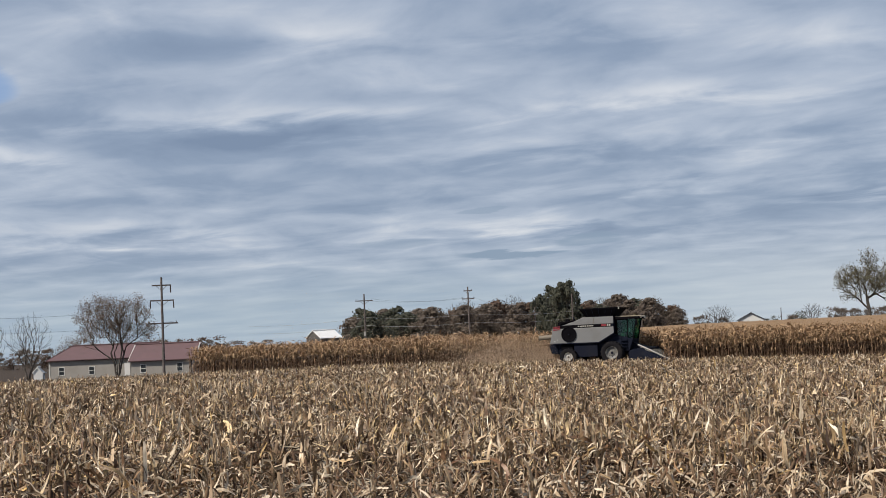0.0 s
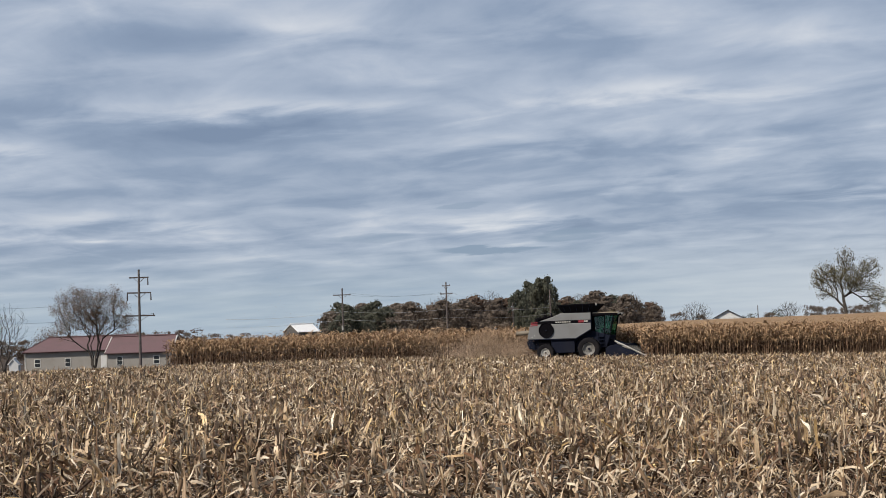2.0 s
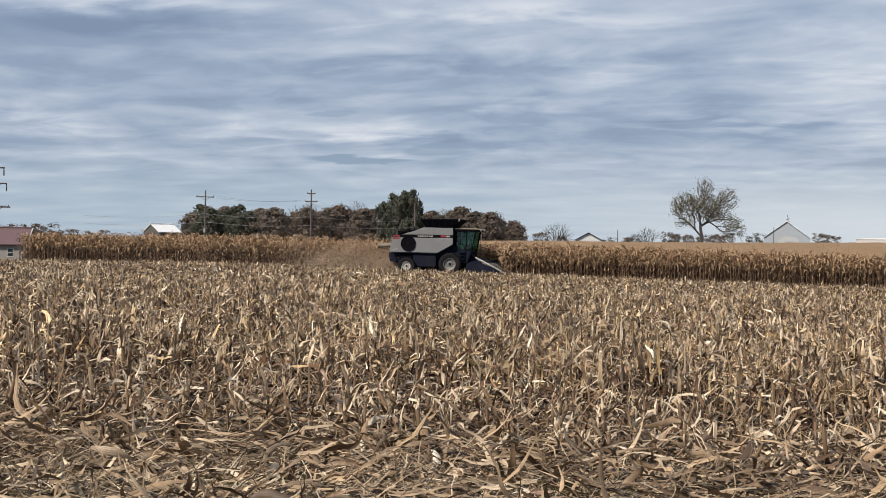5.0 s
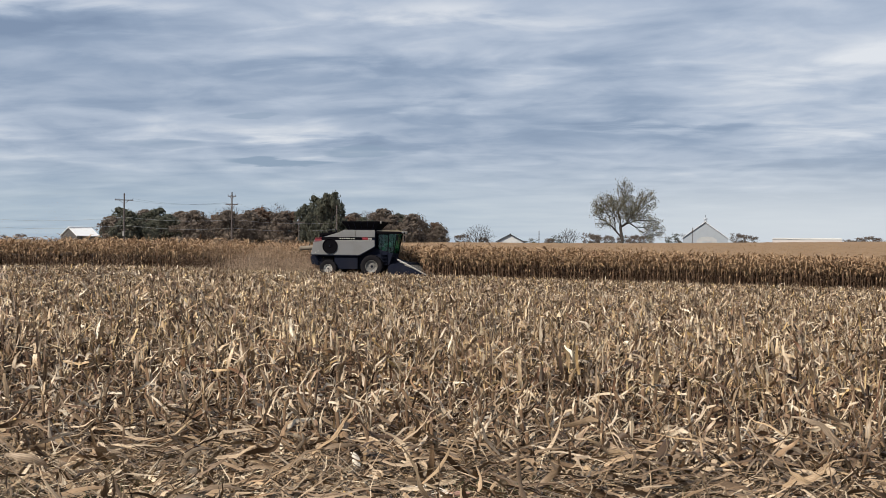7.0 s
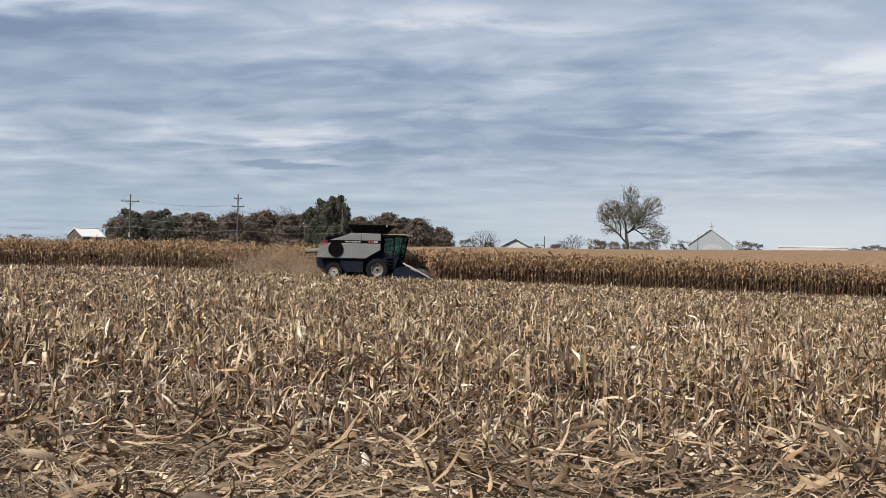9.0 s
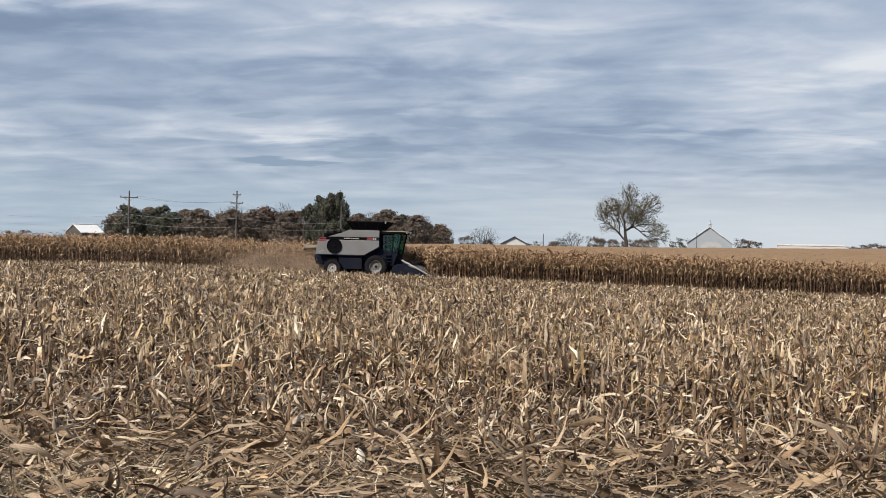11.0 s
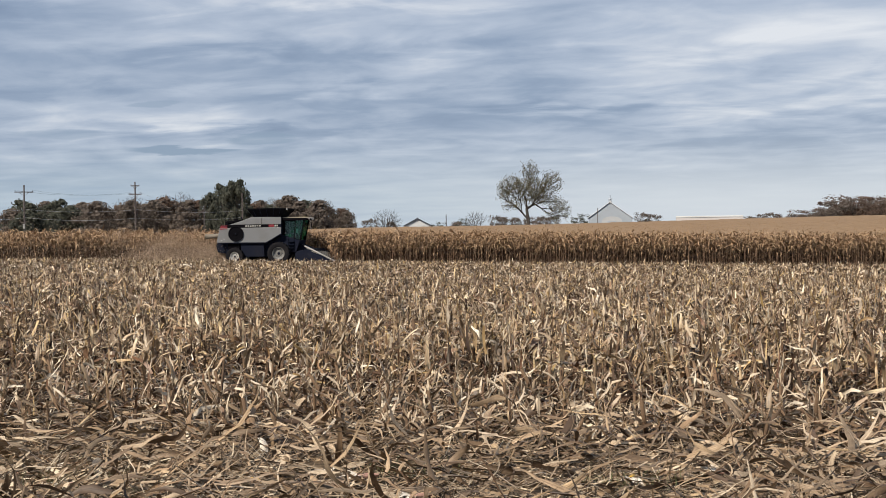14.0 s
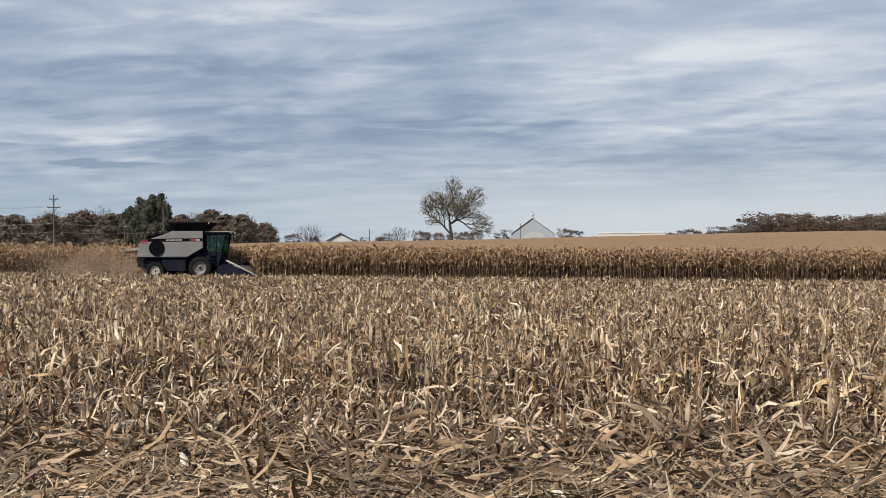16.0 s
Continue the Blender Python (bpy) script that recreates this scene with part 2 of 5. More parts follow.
def ribbons(base, heading, rise, length, width, bend, segs=3, twist=0.0, fold=0.0, tip=0.72, curl=0.0, kink=0.0):
    """Strips of leaf: each starts at base, goes off at a heading and a rise (radians) and bends down by bend on its way.
    fold: how deep the leaf is creased along its middle, as a share of its width; curl: how far it turns aside;
    kink: how far it is crumpled at each joint."""
    base = np.asarray(base, float).reshape(-1, 3)
    n = len(base)
    f = lambda x: np.broadcast_to(np.asarray(x, float), n)
    heading, rise, length, width, bend, twist, curl = map(f, (heading, rise, length, width, bend, twist, curl))
    p = base.copy()
    rows = []
    for k in range(segs + 1):
        s = k / segs
        wdt = width * (0.55 + 0.45 * math.sin(math.pi * min(1, s + 0.25))) * (1 - tip * s ** 3) if tip > 0.5 else width * (0.8 + 0.2 * math.sin(2.2 * s + 0.6)) * (1 - tip * s ** 2)
        if kink:
            wdt = wdt * rng.uniform(0.65, 1.25, n)
            rise = rise + rng.normal(0, kink, n)
            heading = heading + rng.normal(0, kink * 0.8, n)
            twist = twist + rng.normal(0, kink * 0.6, n)
        h2 = heading + np.pi / 2
        tw = twist * (s + 0.3)
        side = np.stack([np.cos(h2) * np.cos(tw), np.sin(h2) * np.cos(tw), np.sin(tw)], 1) * wdt[:, None] / 2
        e = rise - bend * (s + 0.5 / segs)
        go = np.stack([np.cos(heading) * np.cos(e), np.sin(heading) * np.cos(e), np.sin(e)], 1)
        if fold:
            rows.append(np.stack([p - side, p + np.cross(go, side) * fold * 2, p + side], 1))
        else:
            rows.append(np.stack([p - side, p + side], 1))
        p = p + (length / segs)[:, None] * go
        heading = heading + curl / segs
    c = 3 if fold else 2
    verts = np.concatenate(rows, 1)
    q = np.array([[c * k + j, c * k + j + 1, c * k + c + j + 1, c * k + c + j] for k in range(segs) for j in range(c - 1)])
    return verts.reshape(-1, 3), (q[None] + (np.arange(n) * c * (segs + 1))[:, None, None]).reshape(-1, 4)


def merged(*pieces):
    vs, qs, o = [], [], 0
    for v, q in pieces:
        vs.append(v)
        qs.append(q + o)
        o += len(v)
    return np.concatenate(vs), np.concatenate(qs)


def stuff(name, pieces, mat, label, category, parent=None):
    ob = new(name, mesh_of(name, *merged(*pieces), mat))
    ob.parent = parent
    return tagged(ob, label, category, kind="stuff")


def part(name, bm, mat, parent, label=""):
    """A bmesh as one mesh object under a thing or a part."""
    me = bpy.data.meshes.new(name)
    bm.to_mesh(me)
    bm.free()
    me.materials.append(mat)
    ob = new(name, me)
    ob.parent = parent
    return tagged(ob, label)


def part_of(name, pieces, mat, parent, label=""):
    ob = new(name, mesh_of(name, *merged(*pieces), mat))
    ob.parent = parent
    return tagged(ob, label)


def thing(name, label, category, m=None, group=""):
    ob = new(name)
    ob.empty_display_size = 0.2
    if m is not None:
        ob.matrix_world = m
    return tagged(ob, label, category, group)


# ---- the lie of the land ----
SLOPE = 0.18            # the rows of corn run along x and come nearer by this
EDGE = 100.0            # the standing corn begins at this distance


def step(v, lo, hi):
    s = np.clip((v - lo) / (hi - lo), 0, 1)
    return s * s * (3 - 2 * s)


def ground_z(x, y):
    x, y = np.asarray(x, float), np.asarray(y, float)
    near = -0.0185 * np.clip(x, -21, 75) - 0.004 * np.clip(y, -50, 130)
    far = -1.0 + 0.5 * step(x, -75, -20) + 2.4 * step(x, -75, 10) + 1.2 * step(x, 20, 130)
    left = step(-x, 20, 60)
    return near + (far - near) * step(y + SLOPE * x, EDGE + 12 - 10 * left, 320 - 140 * left)


def on_ground(az, dist):
    a = radians(az)
    x, y = dist * math.sin(a), dist * math.cos(a)
    return x, y, float(ground_z(x, y))


def ground_sheet():
    """One sheet to the horizon, finer near by."""
    ys = np.concatenate([-np.geomspace(4000, 20, 14), np.linspace(-10, 130, 57), np.linspace(136, 340, 35), np.geomspace(360, 4500, 16)])
    xs = np.concatenate([-np.geomspace(4500, 160, 14), np.linspace(-150, 170, 81), np.geomspace(180, 4500, 14)])
    gx, gy = np.meshgrid(xs, ys)
    v = np.stack([gx, gy, ground_z(gx, gy)], -1).reshape(-1, 3)
    c = len(xs)
    i, j = np.meshgrid(np.arange(len(ys) - 1), np.arange(c - 1), indexing="ij")
    a = (i * c + j).ravel()
    me = mesh_of("ground", v, np.stack([a, a + 1, a + c + 1, a + c], 1), M_SOIL)
    me.shade_smooth()
    return tagged(new("ground", me), "brown soil covered in pale corn chaff", "ground", kind="structure")


ground_sheet()


# ---- cut stubble ----
def in_view(x, y, lo=-29, hi=28):
    a = np.degrees(np.arctan2(x, y))
    return (a > lo) & (a < hi)


def scatter(per_m2, near, far, lo=-29, hi=28):
    """Random places on the field between two distances."""
    area = 0.5 * radians(hi - lo) * (far ** 2 - near ** 2)
    n = int(area * per_m2)
    r = np.sqrt(rng.uniform(near ** 2, far ** 2, n))
    a = np.radians(rng.uniform(lo, hi, n))
    x, y = r * np.sin(a), r * np.cos(a)
    keep = y + SLOPE * x < EDGE + 4
    x, y = x[keep], y[keep]
    return np.stack([x, y, ground_z(x, y)], 1)


def row_plants(near, far, gap=0.17, first=10.95):
    """Places of the cut plants, in rows 0.76 m apart."""
    out = []
    k = math.ceil((near - 6 - first) / 0.762)
    while first + k * 0.762 < far + 25:
        yr = first + k * 0.762
        k += 1
        if yr > EDGE + 4.2 or yr < first - 0.1:
            continue
        half = yr * 0.62 + 2
        x = np.arange(-half, half, gap)
        x = x + rng.normal(0, 0.05, len(x))
        y = yr - SLOPE * x + rng.normal(0, 0.055, len(x))
        r = np.hypot(x, y)
        keep = (r >= near) & (r < far) & in_view(x, y) & (rng.random(len(x)) < 0.9)
        out.append(np.stack([x[keep], y[keep], ground_z(x[keep], y[keep])], 1))
    return np.concatenate(out)


U = rng.uniform
N_ = rng.normal


def clump(p, long=1.0):
    """How lush the trash lies at a place, from -1 to 1: drifts that follow the rows."""
    x, y = p[:, 0], p[:, 1] + SLOPE * p[:, 0]
    f = np.sin(2.9 * x / long + 1.3 * y / long) + np.sin(-1.7 * x / long + 4.1 * y / long + 1.0) + np.sin(1.1 * x / long - 2.3 * y / long + 2.2) + np.sin(5.3 * x / long + 3.1 * y / long + 0.4) + np.sin(0.35 * x + 1.15 * y)
    return np.clip(f / 2.6, -1, 1)


def slim(n):
    """Widths of leaf pieces: mostly narrow shreds, some broad leaves."""
    return np.where(rng.random(n) < 0.55, U(0.007, 0.020, n), U(0.020, 0.050, n))


def stubs(p, sides, tall=0.35, thick=1.0):
    n = len(p)
    h = np.clip(N_(tall, 0.10, n), 0.10, 0.58)
    lean, a = np.abs(N_(0, 0.26, n)), U(0, 2 * np.pi, n)
    top = p + np.stack([np.cos(a) * np.sin(lean), np.sin(a) * np.sin(lean), np.cos(lean)], 1) * h[:, None]
    return tubes(p - [0, 0, 0.03], top, U(0.014, 0.026, n) * thick, U(0.011, 0.021, n) * thick, sides), top


def tufts(p, top, each, segs, wide=1.0, fold=0, long=1.0, lo=0.5, hi=1.0, lush=0.0, drift=1.0, stand=0.85):
    """Shreds and leaf sheaths that stand and hang on the cut plants; the first few, fold in number, are creased;
    lush: how far they keep to the drifts (above 0) or to the gaps between (below 0)."""
    out = []
    all_p, all_top, share = p, top, 0.6 + lush * clump(p, drift)
    for k in range(each):
        pick = rng.random(len(all_p)) < share
        p, top = all_p[pick], all_top[pick]
        n = len(p)
        s = U(lo, hi, n)[:, None]
        upright = k % 3 != 1
        out.append(ribbons(p + (top - p) * s + N_(0, 0.03, (n, 3)) * [1, 1, 0], U(0, 2 * np.pi, n), N_(stand if upright else 0.15, 0.6, n), U(0.08, 0.30, n) * long, slim(n) * wide,
                           U(-0.5, 0.5 + 0.8 / (stand + 0.3), n) if upright else np.where(rng.random(n) < 0.5, U(0.8, 2.8, n), U(-0.2, 0.6, n)), segs, N_(0, 0.9, n), 0.14 if k < fold else 0.0,
                           0.35 if k % 4 < 2 else 0.8, N_(0, 0.9, n), 0.38))
    return out


def litter(p, segs, size=1.0, wide=1.0, raised=0.06, fold=0.0, tip=0.4, steep=0.32, along=0.0):
    n = len(p)
    q = p + np.stack([np.zeros(n), np.zeros(n), np.abs(N_(0, raised, n)) + 0.012], 1)
    heading = np.where(rng.random(n) < along, N_(0, 0.4, n) + np.pi * rng.integers(0, 2, n), U(0, 2 * np.pi, n))
    return ribbons(q, heading, N_(0.3 * steep, steep, n), U(0.10, 0.5, n) * size, slim(n) * wide, np.where(rng.random(n) < 0.3, N_(0.6, 0.7, n), N_(0.1, 0.2, n)), segs, N_(0, 1.0, n), fold, tip, N_(0, 1.0, n),
                   0.25 if segs > 1 else 0.0)


near_p = row_plants(8, 26, 0.15)
own = (np.abs(near_p[:, 0]) < 5.2) & (near_p[:, 1] + SLOPE * near_p[:, 0] < 14.1)
own_p, near_p = near_p[own][:290], np.concatenate([near_p[~own], near_p[own][290:]])
near_s, near_top = stubs(near_p, 6)
mid_p = row_plants(26, 58, 0.17)
mid_s, mid_top = stubs(mid_p, 4, 0.28, 1.15)
far_p = row_plants(58, 112, 0.23)
far_s, far_top = stubs(far_p, 3, 0.23, 1.4)


def frayed(top, each, wide=1.0):
    """Pale torn fibres on top of the cut stubs."""
    n = len(top)
    return [ribbons(top - [0, 0, 0.02], U(0, 2 * np.pi, n), N_(0.9, 0.45, n), U(0.04, 0.15, n), U(0.008, 0.028, n) * wide, U(-0.3, 1.6, n), 2, N_(0, 0.8, n), 0.0, 0.3) for _ in range(each)]


def lifted(p, top):
    """Places up among the stubs."""
    return p + np.stack([np.zeros(len(p)), np.zeros(len(p)), U(0.08, top, len(p))], 1)


def broken(p, size=1.0, sides=5):
    """Snapped lengths of stalk that lie about or lean on others."""
    n = len(p)
    a, e = U(0, 2 * np.pi, n), np.abs(N_(0.1, 0.35, n))
    ln = U(0.12, 0.6, n) * size
    q = p + np.stack([np.zeros(n), np.zeros(n), U(0.01, 0.10, n)], 1)
    return tubes(q, q + np.stack([np.cos(a) * np.cos(e), np.sin(a) * np.cos(e), np.sin(e)], 1) * ln[:, None], U(0.008, 0.017, n), U(0.007, 0.015, n), sides)


def patch_of(x0, y0, rx, ry, n):
    """Random places in a round patch of the ground."""
    r, a = np.sqrt(rng.random(n)), U(0, 2 * np.pi, n)
    x, y = x0 + rx * r * np.cos(a), y0 + ry * r * np.sin(a)
    return np.stack([x, y, ground_z(x, y) + U(0, 0.05, n)], 1)


def straws(p, size=1.0):
    """Thin pale straws, straight or slightly bowed."""
    n = len(p)
    q = p + np.stack([np.zeros(n), np.zeros(n), np.abs(N_(0, 0.03, n)) + 0.01], 1)
    return ribbons(q, U(0, 2 * np.pi, n), N_(0.08, 0.25, n), U(0.10, 0.42, n) * size, U(0.004, 0.011, n), N_(0.1, 0.2, n), 2, N_(0, 0.6, n), 0.0, 0.3, N_(0, 0.4, n))


stubble = stuff("corn_stubble", [near_s, mid_s, far_s], M_STALK, "rows of brown cut corn stalk stubs standing in soil", "stubble")
stuff("broken_stalks", [broken(scatter(10, 10.6, 26)), broken(scatter(3, 26, 60), 1.1, 4), broken(scatter(1.0, 60, 108), 1.2, 3)], M_STALK, "snapped brown corn stalks lying over stubble", "stalks")
stuff("frayed_tops", [*frayed(near_top, 4), *frayed(mid_top, 1, 2.4), *frayed(far_top[::2], 1, 2.8)],
      material("pale_torn_fibre", varied((0.68, 0.57, 0.42), (0.56, 0.43, 0.26), (0.80, 0.73, 0.60), (0.64, 0.49, 0.26), grain=12, patch=1.3), 0.7), "pale torn tops of cut corn stubs", "husks")
stuff("shredded_husks", [*tufts(near_p, near_top, 20, 4, 1.2, 4, 1.45, 0.42, 1.0, 0.6), *tufts(mid_p, mid_top, 10, 2, 1.45, 0, 1.4, 0.45, 1.0, 0.5, 1.6, 0.6), *tufts(far_p, far_top, 4, 2, 2.3, 0, 1.5, 0.45, 1.0, 0.45, 3.0, 0.35)], M_HUSK,
      "pale shredded leaves hanging on cut corn stubs", "husks")
# low pieces in the dark leaf colour, as painted shade under the pale tops
stuff("shade_toned_sheaths", [*tufts(near_p, near_top, 9, 3, 1.1, 0, 1.2, 0.0, 0.6, -0.3), *tufts(mid_p, mid_top, 5, 1, 1.5, 0, 1.2, 0.0, 0.7, -0.35, 1.6, 0.6), *tufts(far_p, far_top, 3, 1, 2.2, 0, 1.1, 0.0, 0.75, -0.35, 3.0, 0.4)], M_SHADE_LEAF,
      "leaf sheaths coloured dark as shade round the feet of corn stubs", "husks")
stuff("leaf_litter", [litter(scatter(80, 6, 11.6), 4, 0.7, 1.1, 0.06, 0.16, 0.4, 0.18, 0.5), litter(scatter(66, 6, 11.6), 6, 1.2, 1.2, 0.08, 0.2, 0.8, 0.12, 0.7), litter(lifted(scatter(32, 9.6, 11.9), 0.22), 6, 1.25, 1.4, 0.04, 0.2, 0.7, 0.24, 0.6)],
      M_LITTER, "weathered corn leaves and husks lying on the soil", "leaf litter")
stuff("perched_leaves", [litter(lifted(scatter(15, 11.3, 26), 0.36), 3, 0.7, 1.0, 0.03, 0.0, 0.5, 0.6), litter(lifted(scatter(9, 26, 60), 0.32), 2, 0.75, 1.6, 0.03, 0.0, 0.4, 0.6),
                         litter(lifted(scatter(7, 60, 108), 0.3), 2, 0.7, 2.3, 0.03, 0.0, 0.4, 0.5)], M_HUSK, "broken leaf pieces caught on top of cut stubs", "husks")
# litter in the same lowered tones, for shade between the rows
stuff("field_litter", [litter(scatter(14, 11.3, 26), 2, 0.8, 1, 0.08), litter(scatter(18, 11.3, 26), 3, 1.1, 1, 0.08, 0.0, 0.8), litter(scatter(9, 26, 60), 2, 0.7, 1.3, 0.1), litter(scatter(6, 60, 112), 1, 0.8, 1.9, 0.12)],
      M_SHADE_LEAF, "brown corn leaves coloured dark as shade between stubble rows", "leaf litter")
stuff("chaff", [litter(scatter(480, 6, 11.5), 1, 0.3, 0.45, 0.02), straws(scatter(180, 6, 11.5)), litter(scatter(110, 11.5, 22), 1, 0.4, 0.6, 0.03), straws(scatter(40, 11.5, 22)),
                litter(patch_of(-2.7, 9.3, 2.3, 1.1, 6000), 1, 0.5, 0.9, 0.04), straws(patch_of(-2.7, 9.3, 2.4, 1.1, 1600))], M_CHAFF,
      "fine broken straw and chaff strewn over bare soil", "chaff")


# ---- standing corn ----
def corn_rows(depth, gap, x0, x1, back):
    """Places of plants in rows behind the field's edge, from x0 to x1."""
    out = []
    for d in np.arange(back, depth, 0.762):
        x = np.arange(x0, x1, gap)
        x = x + N_(0, 0.04, len(x))
        y = EDGE + d - SLOPE * x + N_(0, 0.05, len(x))
        out.append(np.stack([x, y, ground_z(x, y)], 1))
    return np.concatenate(out)


def corn_plants(p, leaves, segs):
    n = len(p)
    h = np.clip(N_(2.27, 0.14, n), 1.6, 2.65)
    top = p + np.stack([N_(0, 0.09, n), N_(0, 0.09, n), h], 1)
    st = [tubes(p, top, 0.022, 0.009, 4)]
    lv = []
    for k in range(leaves):
        s = (1.0 - 0.44 * U(0, 1, n) ** 1.1)[:, None]
        lv.append(ribbons(p + (top - p) * s, U(0, 2 * np.pi, n), N_(0.85, 0.35, n), U(0.35, 0.80, n), U(0.055, 0.11, n), U(1.3, 3.1, n), segs, N_(0, 0.7, n)))
    for k in range(3):   # tassel
        lv.append(ribbons(top - [0, 0, 0.05], U(0, 2 * np.pi, n), N_(1.1, 0.3, n), U(0.12, 0.3, n), 0.022, U(0, 1.2, n), 1))
    dead = []
    for k in range(6):   # dead leaves low on the stalk, which bring in the shade by colour
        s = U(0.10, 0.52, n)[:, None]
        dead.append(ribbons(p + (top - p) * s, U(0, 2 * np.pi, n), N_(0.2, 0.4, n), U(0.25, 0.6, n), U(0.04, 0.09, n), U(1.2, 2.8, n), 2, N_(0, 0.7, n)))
    # ears hang about half way up
    e = rng.random(n) < 0.8
    a = U(0, 2 * np.pi, n)
    q = (p + (top - p) * U(0.36, 0.5, n)[:, None])[e]
    lv.append(ribbons(q, a[e], -0.6, 0.26, 0.075, 0.8, 2))
    return st, lv, dead


HEADER_X = -0.9     # the machine has cut the outer rows up to here
SWATH = 4.6
front = corn_rows(4.0, 0.155, HEADER_X, 62, 0.0)
back = np.concatenate([corn_rows(SWATH + 4.0, 0.155, -40.5, HEADER_X, SWATH), corn_rows(SWATH + 2.0, 0.3, HEADER_X, 62, SWATH)])
s1, l1, d1 = corn_plants(front, 10, 2)
s2, l2, d2 = corn_plants(back, 9, 2)
stuff("standing_corn_stalks", s1 + s2, M_CORN_STALK, "dense rows of ripe brown corn stalks", "corn stalks")
# dead leaves whose deep brown also stands in for shade inside the crop
stuff("shade_toned_corn_leaves", d1 + d2, material("shade_toned_dead_leaf", varied((0.060, 0.036, 0.022), (0.10, 0.061, 0.037), (0.042, 0.026, 0.017), (0.14, 0.088, 0.052), grain=4), 0.85),
      "dead leaves low on standing corn, coloured dark as shade", "corn leaves")
stuff("standing_corn_leaves", l1 + l2, M_CORN_LEAF, "dry golden brown leaves of ripe standing corn", "corn leaves")


def canopy():
    """The uneven top of the crop behind its outer rows, over the rise."""
    xs, ds = np.arange(-40, 175, 1.3), np.concatenate([np.arange(SWATH + 3.5, 60, 1.1), np.arange(61, 260, 3.0)])
    gx, gd = np.meshgrid(xs, ds)
    gy = EDGE + gd - SLOPE * gx
    gz = ground_z(gx, gy) + 1.86 + N_(0, 1, gx.shape) * np.where(gd < 60, 0.10, 0.04)
    c = len(xs)
    i, j = np.meshgrid(np.arange(len(ds) - 1), np.arange(c - 1), indexing="ij")
    a = (i * c + j).ravel()
    return np.stack([gx, gy, gz], -1).reshape(-1, 3), np.stack([a, a + 1, a + c + 1, a + c], 1)


def canopy_leaves(n, d0, d1, each, size):
    x = U(-40, 150, n)
    d = U(d0, d1, n)
    y = EDGE + d - SLOPE * x
    keep = in_view(x, y, -24, 29)
    x, y = x[keep], y[keep]
    p = np.stack([x, y, ground_z(x, y) + U(1.75, 2.15, len(x))], 1)
    m = len(p)
    return [ribbons(p, U(0, 2 * np.pi, m), N_(0.9, 0.4, m), U(0.3, 0.7, m) * size, U(0.05, 0.09, m) * size, U(0.5, 2.4, m), 1, N_(0, 0.7, m)) for _ in range(each)]


M_CANOPY = material("corn_top_mass", lambda k, p: k.mix(k.smooth(k.noise(p, 0.5, 5, 0.7), 0.35, 0.65), (0.215, 0.137, 0.074), (0.268, 0.176, 0.098)), 0.9, 0, 1.0, 3)
stuff("corn_field", [canopy()], M_CANOPY, "broad field of ripe tan corn over a low rise", "corn field")
stuff("corn_field_leaves", canopy_leaves(20000, 6, 45, 3, 0.75) + canopy_leaves(22000, 45, 160, 2, 0.55), M_CORN_TIP, "dry tips of ripe corn over the field", "corn leaves")


# ---- shapes for built things ----
def prism(pts, y0, y1, bevel=0.0):
    """An outline in x and z, drawn out along y."""
    bm = bmesh.new()
    vs = [bm.verts.new((x, y0, z)) for x, z in pts]
    f = bm.faces.new(vs)
    got = bmesh.ops.extrude_face_region(bm, geom=[f])
    for g in got["geom"]:
        if isinstance(g, bmesh.types.BMVert):
            g.co.y = y1
    bmesh.ops.recalc_face_normals(bm, faces=bm.faces)
    if bevel:
        bmesh.ops.bevel(bm, geom=bm.edges[:], offset=bevel, segments=2, affect="EDGES", profile=0.6)
    return bm


def block(x0, x1, y0, y1, z0, z1, bevel=0.0):
    return prism(((x0, z0), (x1, z0), (x1, z1), (x0, z1)), y0, y1, bevel)


def rod(p0, p1, r0, r1=None, sides=10):
    """A round bar with closed ends."""
    p0, p1 = Vector(p0), Vector(p1)
    bm = bmesh.new()
    d = p1 - p0
    m = Matrix.Translation((p0 + p1) / 2) @ d.to_track_quat("Z", "Y").to_matrix().to_4x4()
    bmesh.ops.create_cone(bm, cap_ends=True, segments=sides, radius1=r0, radius2=r0 if r1 is None else r1, depth=d.length, matrix=m)
    return bm


def spun(profile, steps=36):
    """A profile of radius and width (along y), turned round the y axis."""
    bm = bmesh.new()
    rings = []
    for k in range(steps):
        a = 2 * math.pi * k / steps
        rings.append([bm.verts.new((r * math.cos(a), y, r * math.sin(a))) for r, y in profile])
    for k in range(steps):
        p, q = rings[k], rings[(k + 1) % steps]
        for i in range(len(profile) - 1):
            bm.faces.new((p[i], p[i + 1], q[i + 1], q[i]))
    bmesh.ops.recalc_face_normals(bm, faces=bm.faces)
    return bm


def joined(*bms):
    out = bmesh.new()
    for b in bms:
        me = bpy.data.meshes.new("piece")
        b.to_mesh(me)
        b.free()
        out.from_mesh(me)
        bpy.data.meshes.remove(me)
    return out


def moved(bm, m):
    bmesh.ops.transform(bm, matrix=m, verts=bm.verts)
    return bm


# ---- the combine harvester ----
M_SILVER = material("galvanised_panel", worn((0.20, 0.206, 0.214), (0.14, 0.135, 0.126), 1.2, 0.4), 0.5, 0.25, 0.05, 6, 0.5)
M_BLACK = material("black_paint", worn((0.005, 0.005, 0.007), (0.010, 0.009, 0.010), 1.5, 0.4), 0.9, 0, 0, 20, 0.02)
M_NAVY = material("dusty_dark_chassis", worn((0.007, 0.010, 0.022), (0.018, 0.018, 0.024), 1.0, 0.6), 0.85, 0, 0, 20, 0.1)
